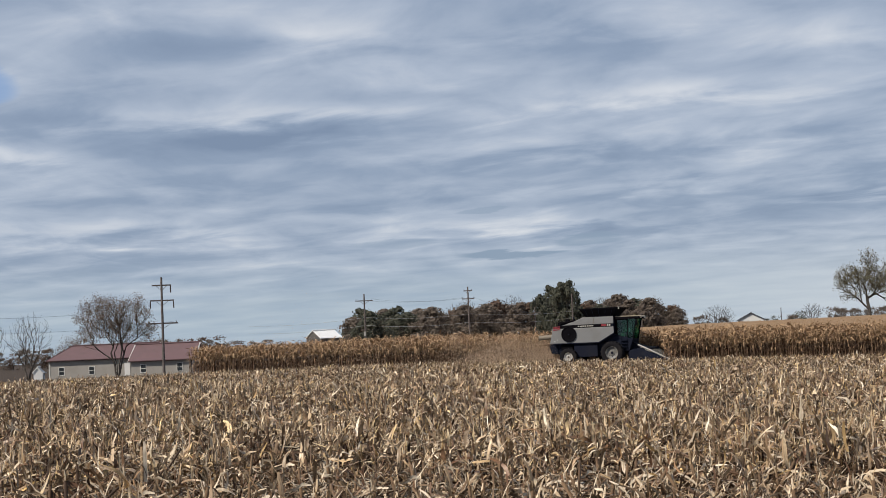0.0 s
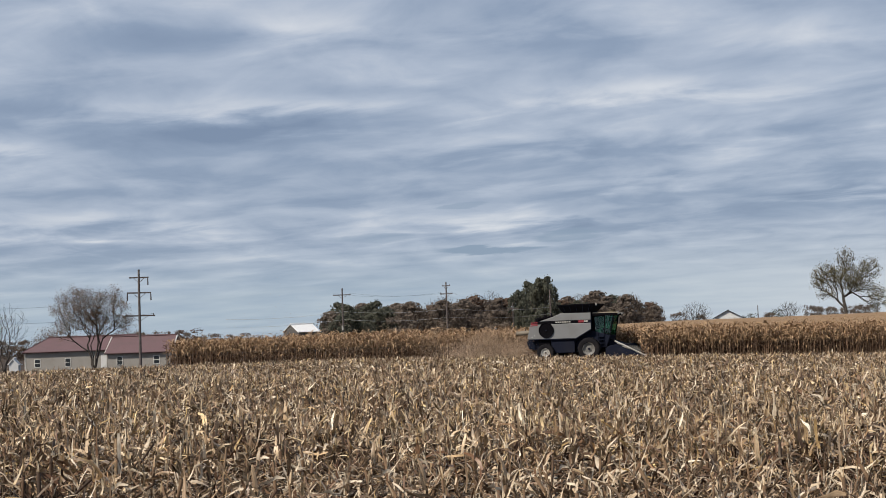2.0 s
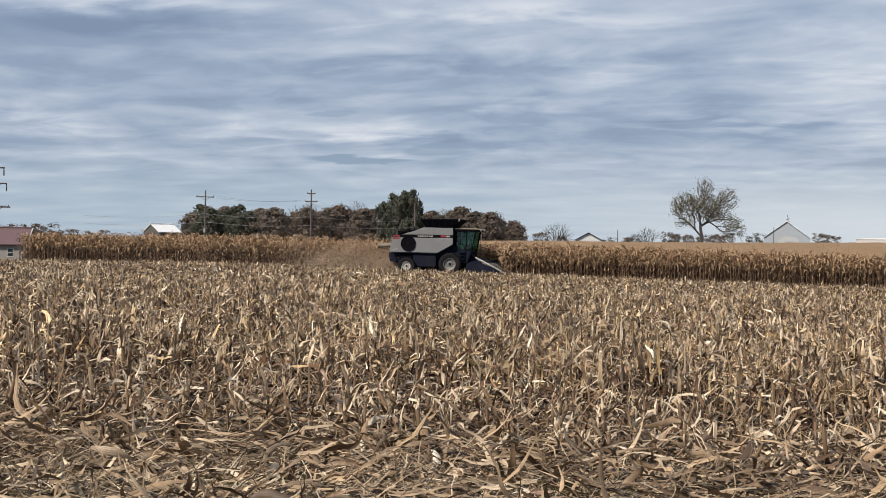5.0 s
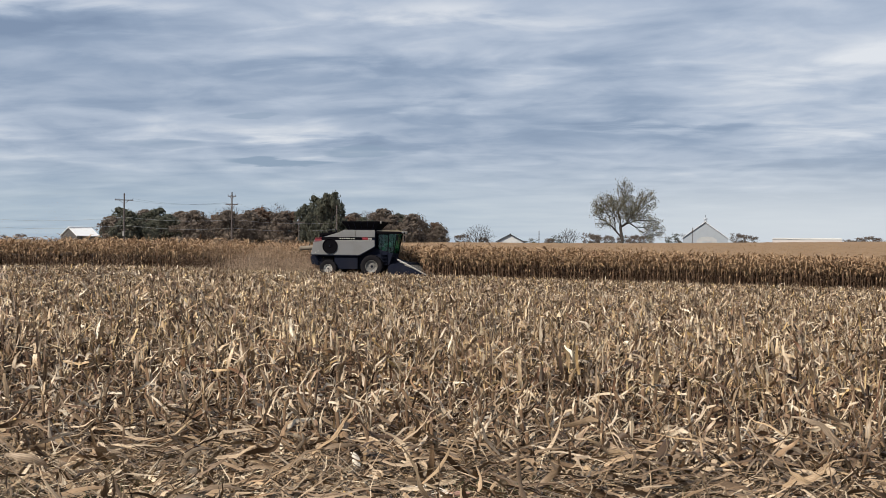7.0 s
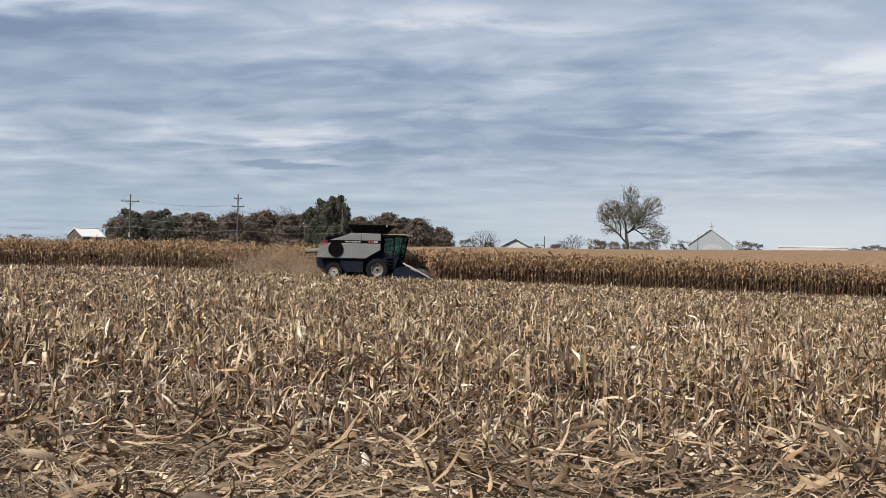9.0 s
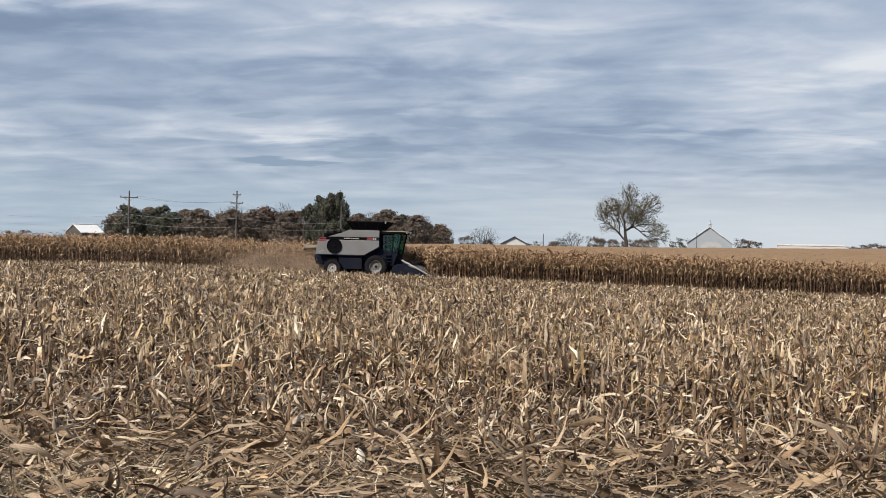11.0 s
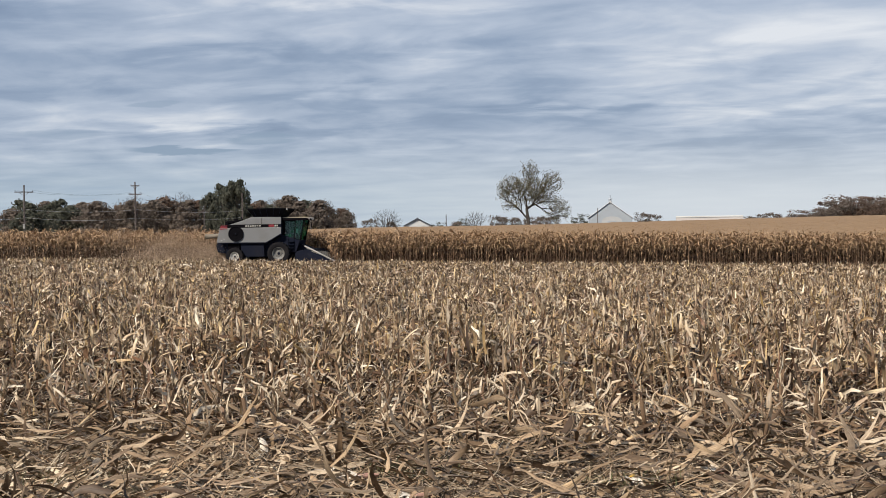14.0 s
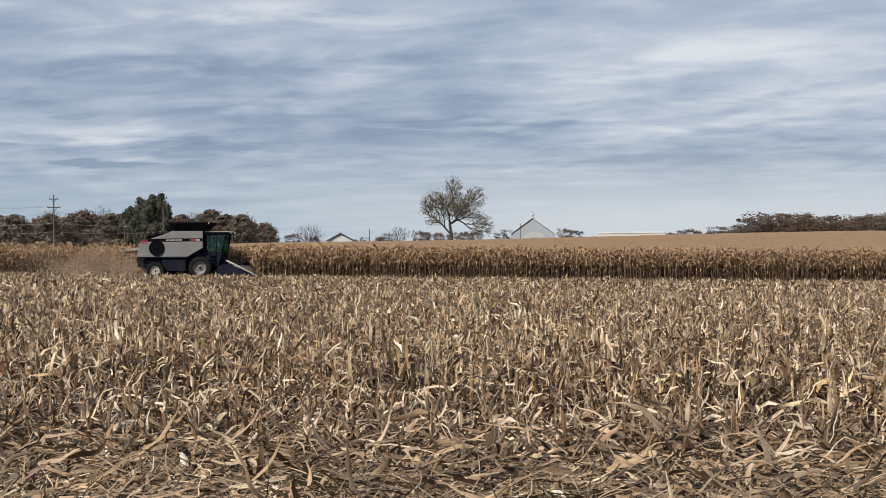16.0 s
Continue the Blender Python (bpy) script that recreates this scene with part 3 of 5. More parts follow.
M_RED = material("red_decal", worn((0.22, 0.020, 0.035), (0.2, 0.08, 0.06), 4, 0.3), 0.5)
M_PALE = material("pale_decal", worn((0.40, 0.395, 0.38), (0.27, 0.25, 0.21), 4, 0.5), 0.6)
M_RUBBER = material("tyre_rubber", worn((0.010, 0.010, 0.013), (0.030, 0.026, 0.024), 2.5, 0.5), 0.95, 0, 0.3, 30, 0.1)
M_RIM = material("grey_rim", worn((0.20, 0.20, 0.195), (0.11, 0.095, 0.075), 3, 0.6), 0.55, 0.2)
M_RIM_PALE = material("white_rim", worn((0.46, 0.45, 0.43), (0.25, 0.21, 0.17), 3, 0.45), 0.55)
M_SNOUT = material("worn_bright_steel", worn((0.60, 0.59, 0.56), (0.3, 0.26, 0.2), 2, 0.45), 0.4, 0.45)
M_AUGER = material("dusty_auger_tube", worn((0.20, 0.175, 0.14), (0.14, 0.11, 0.08), 2, 0.5), 0.7)
M_CABROOF = material("tan_grey_cab_roof", worn((0.33, 0.29, 0.22), (0.2, 0.17, 0.12), 2, 0.5), 0.6)
M_SEAT = material("black_seat_cloth", (0.02, 0.02, 0.022), 0.9)
M_LAMP = material("lamp_glass", (0.75, 0.74, 0.7), 0.15)


def glass(name, tint, rough=0.03):
    m = bpy.data.materials.new(name)
    m.use_nodes = True
    k = Nodes(m.node_tree)
    m.node_tree.nodes.remove(m.node_tree.nodes["Principled BSDF"])
    t, g, x = k.add("ShaderNodeBsdfTransparent"), k.add("ShaderNodeBsdfGlossy"), k.add("ShaderNodeMixShader")
    t.inputs[0].default_value = (*tint, 1)
    g.inputs["Roughness"].default_value = rough
    k.put(x.inputs[0], 0.05)
    k.put(x.inputs[1], t.outputs[0])
    k.put(x.inputs[2], g.outputs[0])
    k.put(m.node_tree.nodes["Material Output"].inputs[0], x.outputs[0])
    return m


M_CABGLASS = glass("green_cab_glass", (0.36, 0.64, 0.58))


def wheel(parent, x, y, r, width, rim_r, rim_mat, lugs):
    """A field tyre with lugs on a dished rim; the wheel's outer side is at -y."""
    h = width / 2
    tyre = spun(((rim_r, -h * 0.8), (rim_r + 0.05, -h * 0.95), (r * 0.8, -h), (r * 0.93, -h * 0.92), (r * 0.965, -h * 0.7), (r * 0.97, h * 0.7),
                 (r * 0.93, h * 0.92), (r * 0.8, h), (rim_r + 0.05, h * 0.95), (rim_r, h * 0.8), (rim_r, -h * 0.8)), 40)
    bars = []
    for k in range(lugs):
        for s in (-1, 1):
            b = block(-0.03, 0.03, 0, h * 0.98, r * 0.955, r, 0.008)
            moved(b, Matrix.Rotation(2 * math.pi * (k + 0.25 * s) / lugs, 4, "Y") @ Matrix.Diagonal((1, s, 1, 1)) @ Matrix.Rotation(radians(24), 4, "Z"))
            bars.append(b)
    w_ = part("wheel", spun(((rim_r, -h * 0.8), (rim_r * 0.93, -h * 0.78), (rim_r * 0.86, -h * 0.45), (rim_r * 0.5, -h * 0.3), (rim_r * 0.42, -h * 0.42), (0.002, -h * 0.42)), 32),
              rim_mat, parent)
    w_.location = (x, y, r)
    part("tyre", joined(tyre, *bars), M_RUBBER, w_, "black rubber tyre with dusty lugs")
    for k in range(8):
        a = math.pi * k / 4
        c = (rim_r * 0.6 * math.cos(a), -h * 0.33, rim_r * 0.6 * math.sin(a))
        part("bolt", rod(c, (c[0], c[1] - 0.03, c[2]), 0.022, sides=6), M_NAVY, w_)
    part("hub", rod((0, -h * 0.3, 0), (0, -h * 0.6, 0), rim_r * 0.24, rim_r * 0.18, 14), M_NAVY, w_, "dark hub")
    part("valve", rod((rim_r * 0.8, -h * 0.5, 0), (rim_r * 0.8, -h * 0.62, 0), 0.012, sides=6), M_BLACK, w_)
    return w_


def combine_harvester(m):
    c = thing("combine_harvester", "silver grey combine harvester with black grain tank cutting corn", "combine harvester", m)
    hull = ((-4.45, 1.70), (-4.20, 2.84), (-2.56, 3.22), (-1.9, 3.46), (0.28, 3.44), (0.28, 2.26), (-0.86, 1.66))
    part("body", prism(hull, -1.42, 1.42, 0.03), M_NAVY, c, "dark hull behind the side panels")
    for s in (-1, 1):
        y0, y1 = (-1.5, -1.425) if s < 0 else (1.425, 1.5)
        part("side_panel", prism(((-4.53, 1.65), (-4.29, 2.74), (0.3, 2.74), (0.3, 2.28), (-0.86, 1.62)), y0, y1, 0.025), M_SILVER, c, "silver grey lower side panel")
        part("upper_panel", prism(((-3.55, 2.97), (-2.56, 3.26), (-1.95, 3.5), (0.3, 3.48), (0.3, 2.97)), y0 * 0.985, y1 * 0.985, 0.02), M_SILVER, c, "silver grey upper side panel")
        part("stripe", block(-3.75, 0.1, y0 * 0.99, y1 * 0.99, 2.76, 2.95, 0.008), M_BLACK, c, "black stripe with plain decal bars")
        o = y0 - 0.012 if s < 0 else y1 + 0.004
        for k in range(7):   # a row of plain bars where the maker's name stands
            part("decal", block(-2.35 + 0.17 * k, -2.23 + 0.17 * k, o, o + 0.008, 2.82, 2.91), M_PALE, c, "pale bar decal")
        part("decal", block(-0.62, -0.22, o, o + 0.008, 2.79, 2.95), M_RED, c, "red bar decal")
        for k in range(2):
            part("decal", block(-0.18 + 0.15 * k, -0.07 + 0.15 * k, o, o + 0.008, 2.80, 2.93), M_PALE, c, "pale bar decal")
        for k in range(3):
            part("rear_decal", prism(((-4.25 + 0.02 * k, 2.62 + 0.11 * k), (-3.7, 2.66 + 0.1 * k), (-3.7, 2.72 + 0.1 * k), (-4.24 + 0.02 * k, 2.69 + 0.11 * k)), o - 0.004, o + 0.008), M_RED, c,
                 "red slanted stripe")
        part("panel_seam", block(-1.16, -1.15, o + 0.02 * (s > 0), o + 0.024, 3.0, 3.44), M_AUGER, c)
        part("panel_lip", prism(((-4.55, 1.62), (-4.53, 1.68), (-0.85, 1.66), (0.32, 2.31), (0.32, 2.25), (-0.84, 1.59)), y0 * 1.004, y1 * 1.004), M_NAVY, c, "dark lower lip of the side panel")
        part("reflector", block(-4.0, -3.92, o - 0.004, o + 0.01, 1.9, 1.96), M_PALE, c)
        # the round screen
        scr = part("rotary_screen", moved(spun(((0.002, -0.05), (0.10, -0.075), (0.13, -0.04), (0.50, -0.04), (0.52, -0.085), (0.56, -0.085), (0.57, 0.02)), 40),
                   Matrix.Diagonal((1, -s, 1, 1))), M_BLACK, c, "black round radiator screen")
        scr.location = (-3.06, y0 if s < 0 else y1, 2.30)
        part("screen_hub", rod((0, 0.10 * s, 0), (0, 0.02 * s, 0), 0.05, sides=12), M_NAVY, scr)
        for k in range(12):
            a = math.pi * k / 6
            part("screen_rib", rod((0.12 * math.cos(a), 0.048 * s, 0.12 * math.sin(a)), (0.5 * math.cos(a), 0.048 * s, 0.5 * math.sin(a)), 0.006, sides=4), M_BLACK, scr)
        part("latch", block(-4.2, -4.1, o - 0.02, o + 0.01, 1.78, 1.86, 0.01), M_PALE, c)
    # grain tank with its flared extension
    bm = bmesh.new()
    rings = [[(-1.82, -1.25, 3.46), (0.22, -1.25, 3.46), (0.22, 1.25, 3.46), (-1.82, 1.25, 3.46)],
             [(-1.82, -1.25, 3.56), (0.22, -1.25, 3.56), (0.22, 1.25, 3.56), (-1.82, 1.25, 3.56)],
             [(-2.18, -1.55, 4.06), (0.68, -1.55, 4.06), (0.68, 1.55, 4.06), (-2.18, 1.55, 4.06)],
             [(-2.18, -1.55, 4.14), (0.68, -1.55, 4.14), (0.68, 1.55, 4.14), (-2.18, 1.55, 4.14)],
             [(-2.12, -1.49, 4.14), (0.62, -1.49, 4.14), (0.62, 1.49, 4.14), (-2.12, 1.49, 4.14)],
             [(-1.78, -1.2, 3.6), (0.18, -1.2, 3.6), (0.18, 1.2, 3.6), (-1.78, 1.2, 3.6)]]
    vs = [[bm.verts.new(p) for p in r] for r in rings]
    for a, b in zip(vs, vs[1:]):
        for i in range(4):
            bm.faces.new((a[i], a[(i + 1) % 4], b[(i + 1) % 4], b[i]))
    bm.faces.new(vs[-1])
    bmesh.ops.recalc_face_normals(bm, faces=bm.faces)
    tank = part("grain_tank", bm, M_BLACK, c, "black flared grain tank extension")
    for k in range(5):
        x = -1.6 + 0.42 * k
        part("tank_rib", rod((x, -1.262, 3.56), (x * 1.25 + 0.2, -1.56, 4.1), 0.018, sides=6), M_NAVY, tank)
    part("marker_lamp", block(0.70, 0.78, -1.5, -1.42, 3.98, 4.14, 0.015), M_PALE, c, "pale marker lamp on the tank")
    # engine deck
    part("engine_cover", prism(((-3.82, 2.98), (-3.72, 3.28), (-2.5, 3.34), (-2.5, 2.98)), -1.2, 1.2, 0.04), M_BLACK, c, "black engine cover")
    part("deck_frame", prism(((-3.95, 2.78), (-3.86, 3.2), (-3.72, 3.24), (-2.55, 3.36), (-2.55, 3.28), (-3.66, 3.14), (-3.7, 2.98), (-2.7, 3.02), (-2.7, 2.78)), -1.4, -1.3, 0.01), M_BLACK, c, "black frame round the engine deck")
    part("air_intake", rod((-3.3, -0.6, 3.3), (-3.3, -0.6, 3.42), 0.16, 0.14, 14), M_BLACK, c)
    part("exhaust", rod((-2.72, -0.9, 3.2), (-2.80, -0.9, 3.56), 0.05, 0.045), M_NAVY, c, "dark exhaust stack")
    part("handrail", joined(rod((-3.9, -1.3, 2.95), (-3.9, -1.3, 3.3), 0.015, sides=6), rod((-3.9, -1.3, 3.3), (-2.6, -1.3, 3.4), 0.015, sides=6),
                            rod((-2.6, -1.3, 3.4), (-2.6, -1.3, 3.0), 0.015, sides=6)), M_BLACK, c)
    # lower frame
    part("chassis", prism(((-3.9, 0.75), (-4.1, 1.64), (-0.86, 1.62), (0.2, 2.2), (1.6, 1.75), (1.3, 0.9), (-0.9, 0.6), (-2.6, 0.55)), -1.1, 1.1, 0.05), M_NAVY, c, "dark dusty lower chassis")
    part("side_skirt", block(-2.75, -1.0, -1.36, -1.28, 0.62, 1.58, 0.02), M_NAVY, c)
    part("side_skirt", block(-2.75, -1.0, 1.28, 1.36, 0.62, 1.58, 0.02), M_NAVY, c)
    part("fuel_tank", block(-3.75, -2.85, -1.3, -1.12, 1.15, 1.6, 0.05), M_BLACK, c)
    part("straw_hood", prism(((-4.5, 1.68), (-4.75, 1.5), (-4.6, 0.95), (-3.9, 0.85), (-3.9, 1.68)), -0.9, 0.9, 0.03), M_NAVY, c, "dark straw chopper hood")
    part("unloading_auger", joined(rod((-5.45, -0.9, 2.12), (-2.6, -1.2, 2.30), 0.16, 0.17, 18), rod((-5.5, -0.9, 2.12), (-5.4, -0.9, 2.125), 0.19, 0.19, 18)), M_AUGER, c, "dusty tan unloading auger tube")
    part("beacon", rod((-4.8, -0.9, 2.28), (-4.8, -0.9, 2.44), 0.035), M_NAVY, c)
    part("front_axle", rod((0.18, -1.5, 0.82), (0.18, 1.5, 0.82), 0.16, sides=12), M_NAVY, c)
    part("rear_axle", rod((-3.14, -1.45, 0.66), (-3.14, 1.45, 0.66), 0.1, sides=12), M_NAVY, c)
    for s in (-1, 1):
        f = wheel(c, 0.18, 1.72 * s, 0.84, 0.62, 0.46, M_RIM, 20)
        r = wheel(c, -3.14, 1.55 * s, 0.65, 0.42, 0.33, M_RIM_PALE, 16)
        if s > 0:
            f.rotation_euler = r.rotation_euler = (0, 0, math.pi)
    # cab
    floor_z, roof_z = 1.78, 3.28
    part("cab_floor", prism(((0.32, 1.62), (1.5, 1.62), (1.62, 1.8), (0.32, 1.84)), -0.95, 0.95, 0.03), M_NAVY, c, "dark cab floor")
    part("cab_back", block(0.32, 0.40, -0.93, 0.93, 1.84, 3.28, 0.02), M_BLACK, c)
    part("cab_roof", prism(((0.22, 3.24), (2.05, 3.24), (2.2, 3.30), (2.16, 3.40), (0.4, 3.42), (0.22, 3.40)), -1.1, 1.1, 0.03), M_BLACK, c, "black cab roof with an overhang")
    part("roof_cap", prism(((0.3, 3.425), (2.12, 3.405), (2.26, 3.36), (2.24, 3.43), (2.05, 3.47), (0.42, 3.49)), -1.08, 1.08, 0.015), M_CABROOF, c, "dusty tan top of the cab roof")
    part("door_frame", joined(block(0.40, 0.47, -0.965, -0.935, 1.86, 3.26), block(0.40, 1.2, -0.965, -0.935, 1.86, 1.96), block(0.40, 1.24, -0.965, -0.935, 3.18, 3.26)), M_BLACK, c, "black frame of the cab door")
    part("monitor", block(1.2, 1.26, -0.55, -0.3, 2.3, 2.6, 0.02), M_PALE, c, "pale screen beside the seat")
    part("cab_shelf", block(0.42, 0.9, -0.85, 0.85, 1.86, 2.25, 0.03), M_CABROOF, c, "tan lining behind the seat")
    for s in (-1, 1):
        part("cab_post", rod((1.58, 0.92 * s, 1.8), (1.88, 0.92 * s, 3.28), 0.045, sides=8), M_BLACK, c)
        part("cab_post", rod((1.18, 0.95 * s, 1.8), (1.24, 0.95 * s, 3.28), 0.035, sides=8), M_BLACK, c)
        part("side_window", prism(((0.42, 1.86), (1.16, 1.86), (1.22, 3.26), (0.42, 3.26)), 0.93 * s - 0.008, 0.93 * s + 0.008), M_CABGLASS, c, "dark green tinted side window")
        part("quarter_window", prism(((1.22, 1.86), (1.54, 1.86), (1.83, 3.26), (1.28, 3.26)), 0.92 * s - 0.008, 0.92 * s + 0.008), M_CABGLASS, c, "dark green tinted side window")
        part("mirror", joined(block(1.95, 2.0, 1.28 * s - 0.1, 1.28 * s + 0.1, 2.75, 3.1, 0.02), rod((1.85, 0.95 * s, 3.2), (1.97, 1.28 * s, 3.05), 0.015, sides=6)), M_BLACK, c)
        for k in range(2):
            part("work_lamp", block(2.12, 2.22, s * (0.45 + 0.35 * k) - 0.09, s * (0.45 + 0.35 * k) + 0.09, 3.29, 3.40, 0.01), M_LAMP, c)
    part("windscreen", moved(block(-0.008, 0.008, -0.9, 0.9, 0, 1.5), Matrix.Translation((1.58, 0, 1.8)) @ Matrix.Rotation(radians(11.3), 4, "Y")), M_CABGLASS, c, "tinted windscreen")
    part("door_handle", rod((0.5, -0.96, 2.25), (0.5, -0.96, 2.42), 0.02, sides=6), M_PALE, c)
    part("seat", joined(block(0.55, 1.0, -0.25, 0.25, 2.15, 2.3, 0.04), block(0.5, 0.62, -0.25, 0.25, 2.3, 2.85, 0.04), block(0.65, 0.9, -0.12, 0.12, 1.85, 2.15, 0.02)), M_SEAT, c, "black operator seat")
    part("steering_column", rod((1.3, 0, 1.85), (1.1, 0, 2.4), 0.05), M_BLACK, c)
    part("ladder", joined(*[block(0.75, 1.15, -1.25, -1.0, 0.95 + 0.24 * k, 0.98 + 0.24 * k) for k in range(4)],
                          rod((0.73, -1.15, 0.9), (0.73, -1.15, 2.3), 0.018, sides=6), rod((1.17, -1.15, 0.9), (1.17, -1.15, 2.3), 0.018, sides=6)), M_NAVY, c, "dark steel ladder")
    part("feeder_house", prism(((0.5, 1.0), (0.6, 1.65), (1.5, 1.5), (2.5, 1.15), (2.5, 0.4), (1.7, 0.45)), -0.62, 0.62, 0.04), M_NAVY, c, "dark feeder house")
    # corn head
    head = part("corn_head", joined(prism(((1.75, 0.25), (1.55, 0.95), (1.9, 1.06), (2.75, 1.02), (3.1, 0.55), (3.3, 0.22)), -2.25, 2.25, 0.03)), M_NAVY, c, "dark six-row corn head")
    part("cross_auger", rod((2.75, -2.2, 0.95), (2.75, 2.2, 0.95), 0.19, sides=14), M_NAVY, head)
    for k in range(7):
        y = -2.28 + 0.76 * k
        end = k in (0, 6)
        bm = bmesh.new()
        rows = ((2.35, 0.12 if not end else 0.14, 1.16, 0.75), (2.85, 0.24, 1.00, 0.35), (3.5, 0.20, 0.72, 0.18), (4.1, 0.11, 0.38, 0.12), (4.55, 0.02, 0.16, 0.10))
        prev = None
        for x, hw, zt, zb in rows:
            ring = [bm.verts.new(p) for p in ((x, y - hw, zb), (x, y - hw * 0.75, (zt + zb) / 2 + 0.08), (x, y, zt), (x, y + hw * 0.75, (zt + zb) / 2 + 0.08), (x, y + hw, zb))]
            if prev:
                for i in range(4):
                    bm.faces.new((prev[i], prev[i + 1], ring[i + 1], ring[i]))
                bm.faces.new((prev[4], prev[0], ring[0], ring[4]))
            else:
                bm.faces.new(ring)
            prev = ring
        bm.faces.new(prev)
        bmesh.ops.recalc_face_normals(bm, faces=bm.faces)
        sn = part("snout", bm, M_NAVY, head, "dark snout with a worn steel ridge")
        part("wear_strip", joined(*[moved(block(0, math.hypot(b[0] - a[0], b[2] - a[2]) + 0.02, y - 0.07, y + 0.07, 0, 0.03),
             Matrix.Translation((a[0], 0, a[2])) @ Matrix.Rotation(-math.atan2(b[2] - a[2], b[0] - a[0]), 4, "Y")) for a, b in zip(rows, rows[1:])]), M_SNOUT if k == 0 else M_RIM, sn, "worn steel strip")
    part("divider_rail", joined(rod((2.2, -2.36, 1.36), (3.2, -2.40, 0.86), 0.06, sides=8), rod((3.2, -2.40, 0.86), (4.4, -2.34, 0.24), 0.055, sides=8), rod((2.7, -2.37, 0.98), (3.9, -2.37, 0.36), 0.03, sides=6)), M_SNOUT, head, "bright steel divider rail")
    part("marker", rod((2.25, -2.2, 1.25), (2.2, -2.2, 1.62), 0.03, sides=6), M_BLACK, head)
    part("end_sheet", prism(((1.55, 0.3), (1.5, 0.85), (2.0, 1.02), (2.3, 1.14), (3.4, 0.66), (4.1, 0.28), (3.4, 0.2)), -2.42, -2.37, 0.01), M_NAVY, head, "dark end sheet of the corn head")
    part("hose", joined(rod((1.3, -0.7, 1.6), (1.9, -0.9, 1.35), 0.025, sides=6), rod((1.9, -0.9, 1.35), (2.2, -1.3, 1.3), 0.025, sides=6)), M_BLACK, head)
    return c


mx, my = -4.55, EDGE + 2.35 + SLOPE * 4.55
combine_harvester(pose(mx, my, float(ground_z(mx, my)), 0, 0, -math.degrees(math.atan(SLOPE))))


def dust(n, x0, x1, wide, top, lean, size):
    """Specks of chaff and dust in the air behind the machine, thinning out with distance and height."""
    g = np.random.default_rng(77)
    back_ = g.random(n) ** 1.5
    x = x0 + (x1 - x0) * back_ + g.normal(0, 0.5, n)
    y = g.normal(0, wide, n) * (0.5 + 0.8 * back_)
    z = np.abs(g.normal(0, 1, n)) * top * (0.55 + lean * back_) + 0.1
    swirl = np.sin(x * 1.3 + 2 * np.sin(z * 1.7)) + np.sin(x * 0.55 - z * 1.1 + 1.0)
    keep = g.random(n) < 0.62 + 0.22 * swirl
    p = np.stack([x, y, z], 1)[keep]
    m = len(p)
    return ribbons(p, g.uniform(0, 6.3, m), g.normal(0, 1, m), g.uniform(0.6, 1.4, m) * size, g.uniform(0.6, 1.4, m) * size, 0.0, 1, g.normal(0, 1.5, m))


M_DUST = material("tan_dust", varied((0.56, 0.43, 0.325), (0.64, 0.50, 0.38), (0.50, 0.38, 0.285), grain=4), 0.95)
plume = stuff("dust_plume", [dust(125000, -4.3, -13.0, 0.9, 1.4, 0.5, 0.025), dust(40000, -6.0, -28.0, 1.5, 2.3, 0.4, 0.024)], M_DUST, "thin tan dust hanging behind a combine harvester", "dust")
plume.matrix_world = pose(mx, my, float(ground_z(mx, my)), 0, 0, -math.degrees(math.atan(SLOPE)))


# ---- trees ----
M_BARK = material("grey_bark", lambda k, p: k.ramp(k.noise(p, 3, 5), (0.3, (0.034, 0.028, 0.025)), (0.7, (0.072, 0.062, 0.055))), 0.95)
LEAF = {
    "dark": material("dark_green_leaf", varied((0.092, 0.102, 0.080), (0.116, 0.124, 0.097), (0.130, 0.131, 0.105), grain=0.5), 0.9),
    "brown": material("brown_leaf", varied((0.178, 0.148, 0.128), (0.208, 0.172, 0.146), (0.190, 0.160, 0.138), grain=0.5), 0.9),
    "rust": material("rust_leaf", varied((0.145, 0.100, 0.080), (0.190, 0.130, 0.098), (0.155, 0.117, 0.094), grain=0.5), 0.9),
    "olive": material("olive_leaf", varied((0.18, 0.17, 0.105), (0.24, 0.22, 0.135), (0.27, 0.23, 0.15), grain=0.5), 0.9),
    "tan": material("tan_brown_leaf", varied((0.19, 0.14, 0.105), (0.27, 0.19, 0.135), (0.15, 0.11, 0.085), grain=0.5), 0.9),
}

for leafy in LEAF.values():   # thin leaves let some light through
    nt = leafy.node_tree
    skin, end = nt.nodes["Principled BSDF"], nt.nodes["Material Output"]
    glow, both_ = nt.nodes.new("ShaderNodeBsdfTranslucent"), nt.nodes.new("ShaderNodeMixShader")
    nt.links.new(skin.inputs["Base Color"].links[0].from_socket, glow.inputs[0])
    both_.inputs[0].default_value = 0.45
    nt.links.new(skin.outputs[0], both_.inputs[1])
    nt.links.new(glow.outputs[0], both_.inputs[2])
    nt.links.new(both_.outputs[0], end.inputs[0])


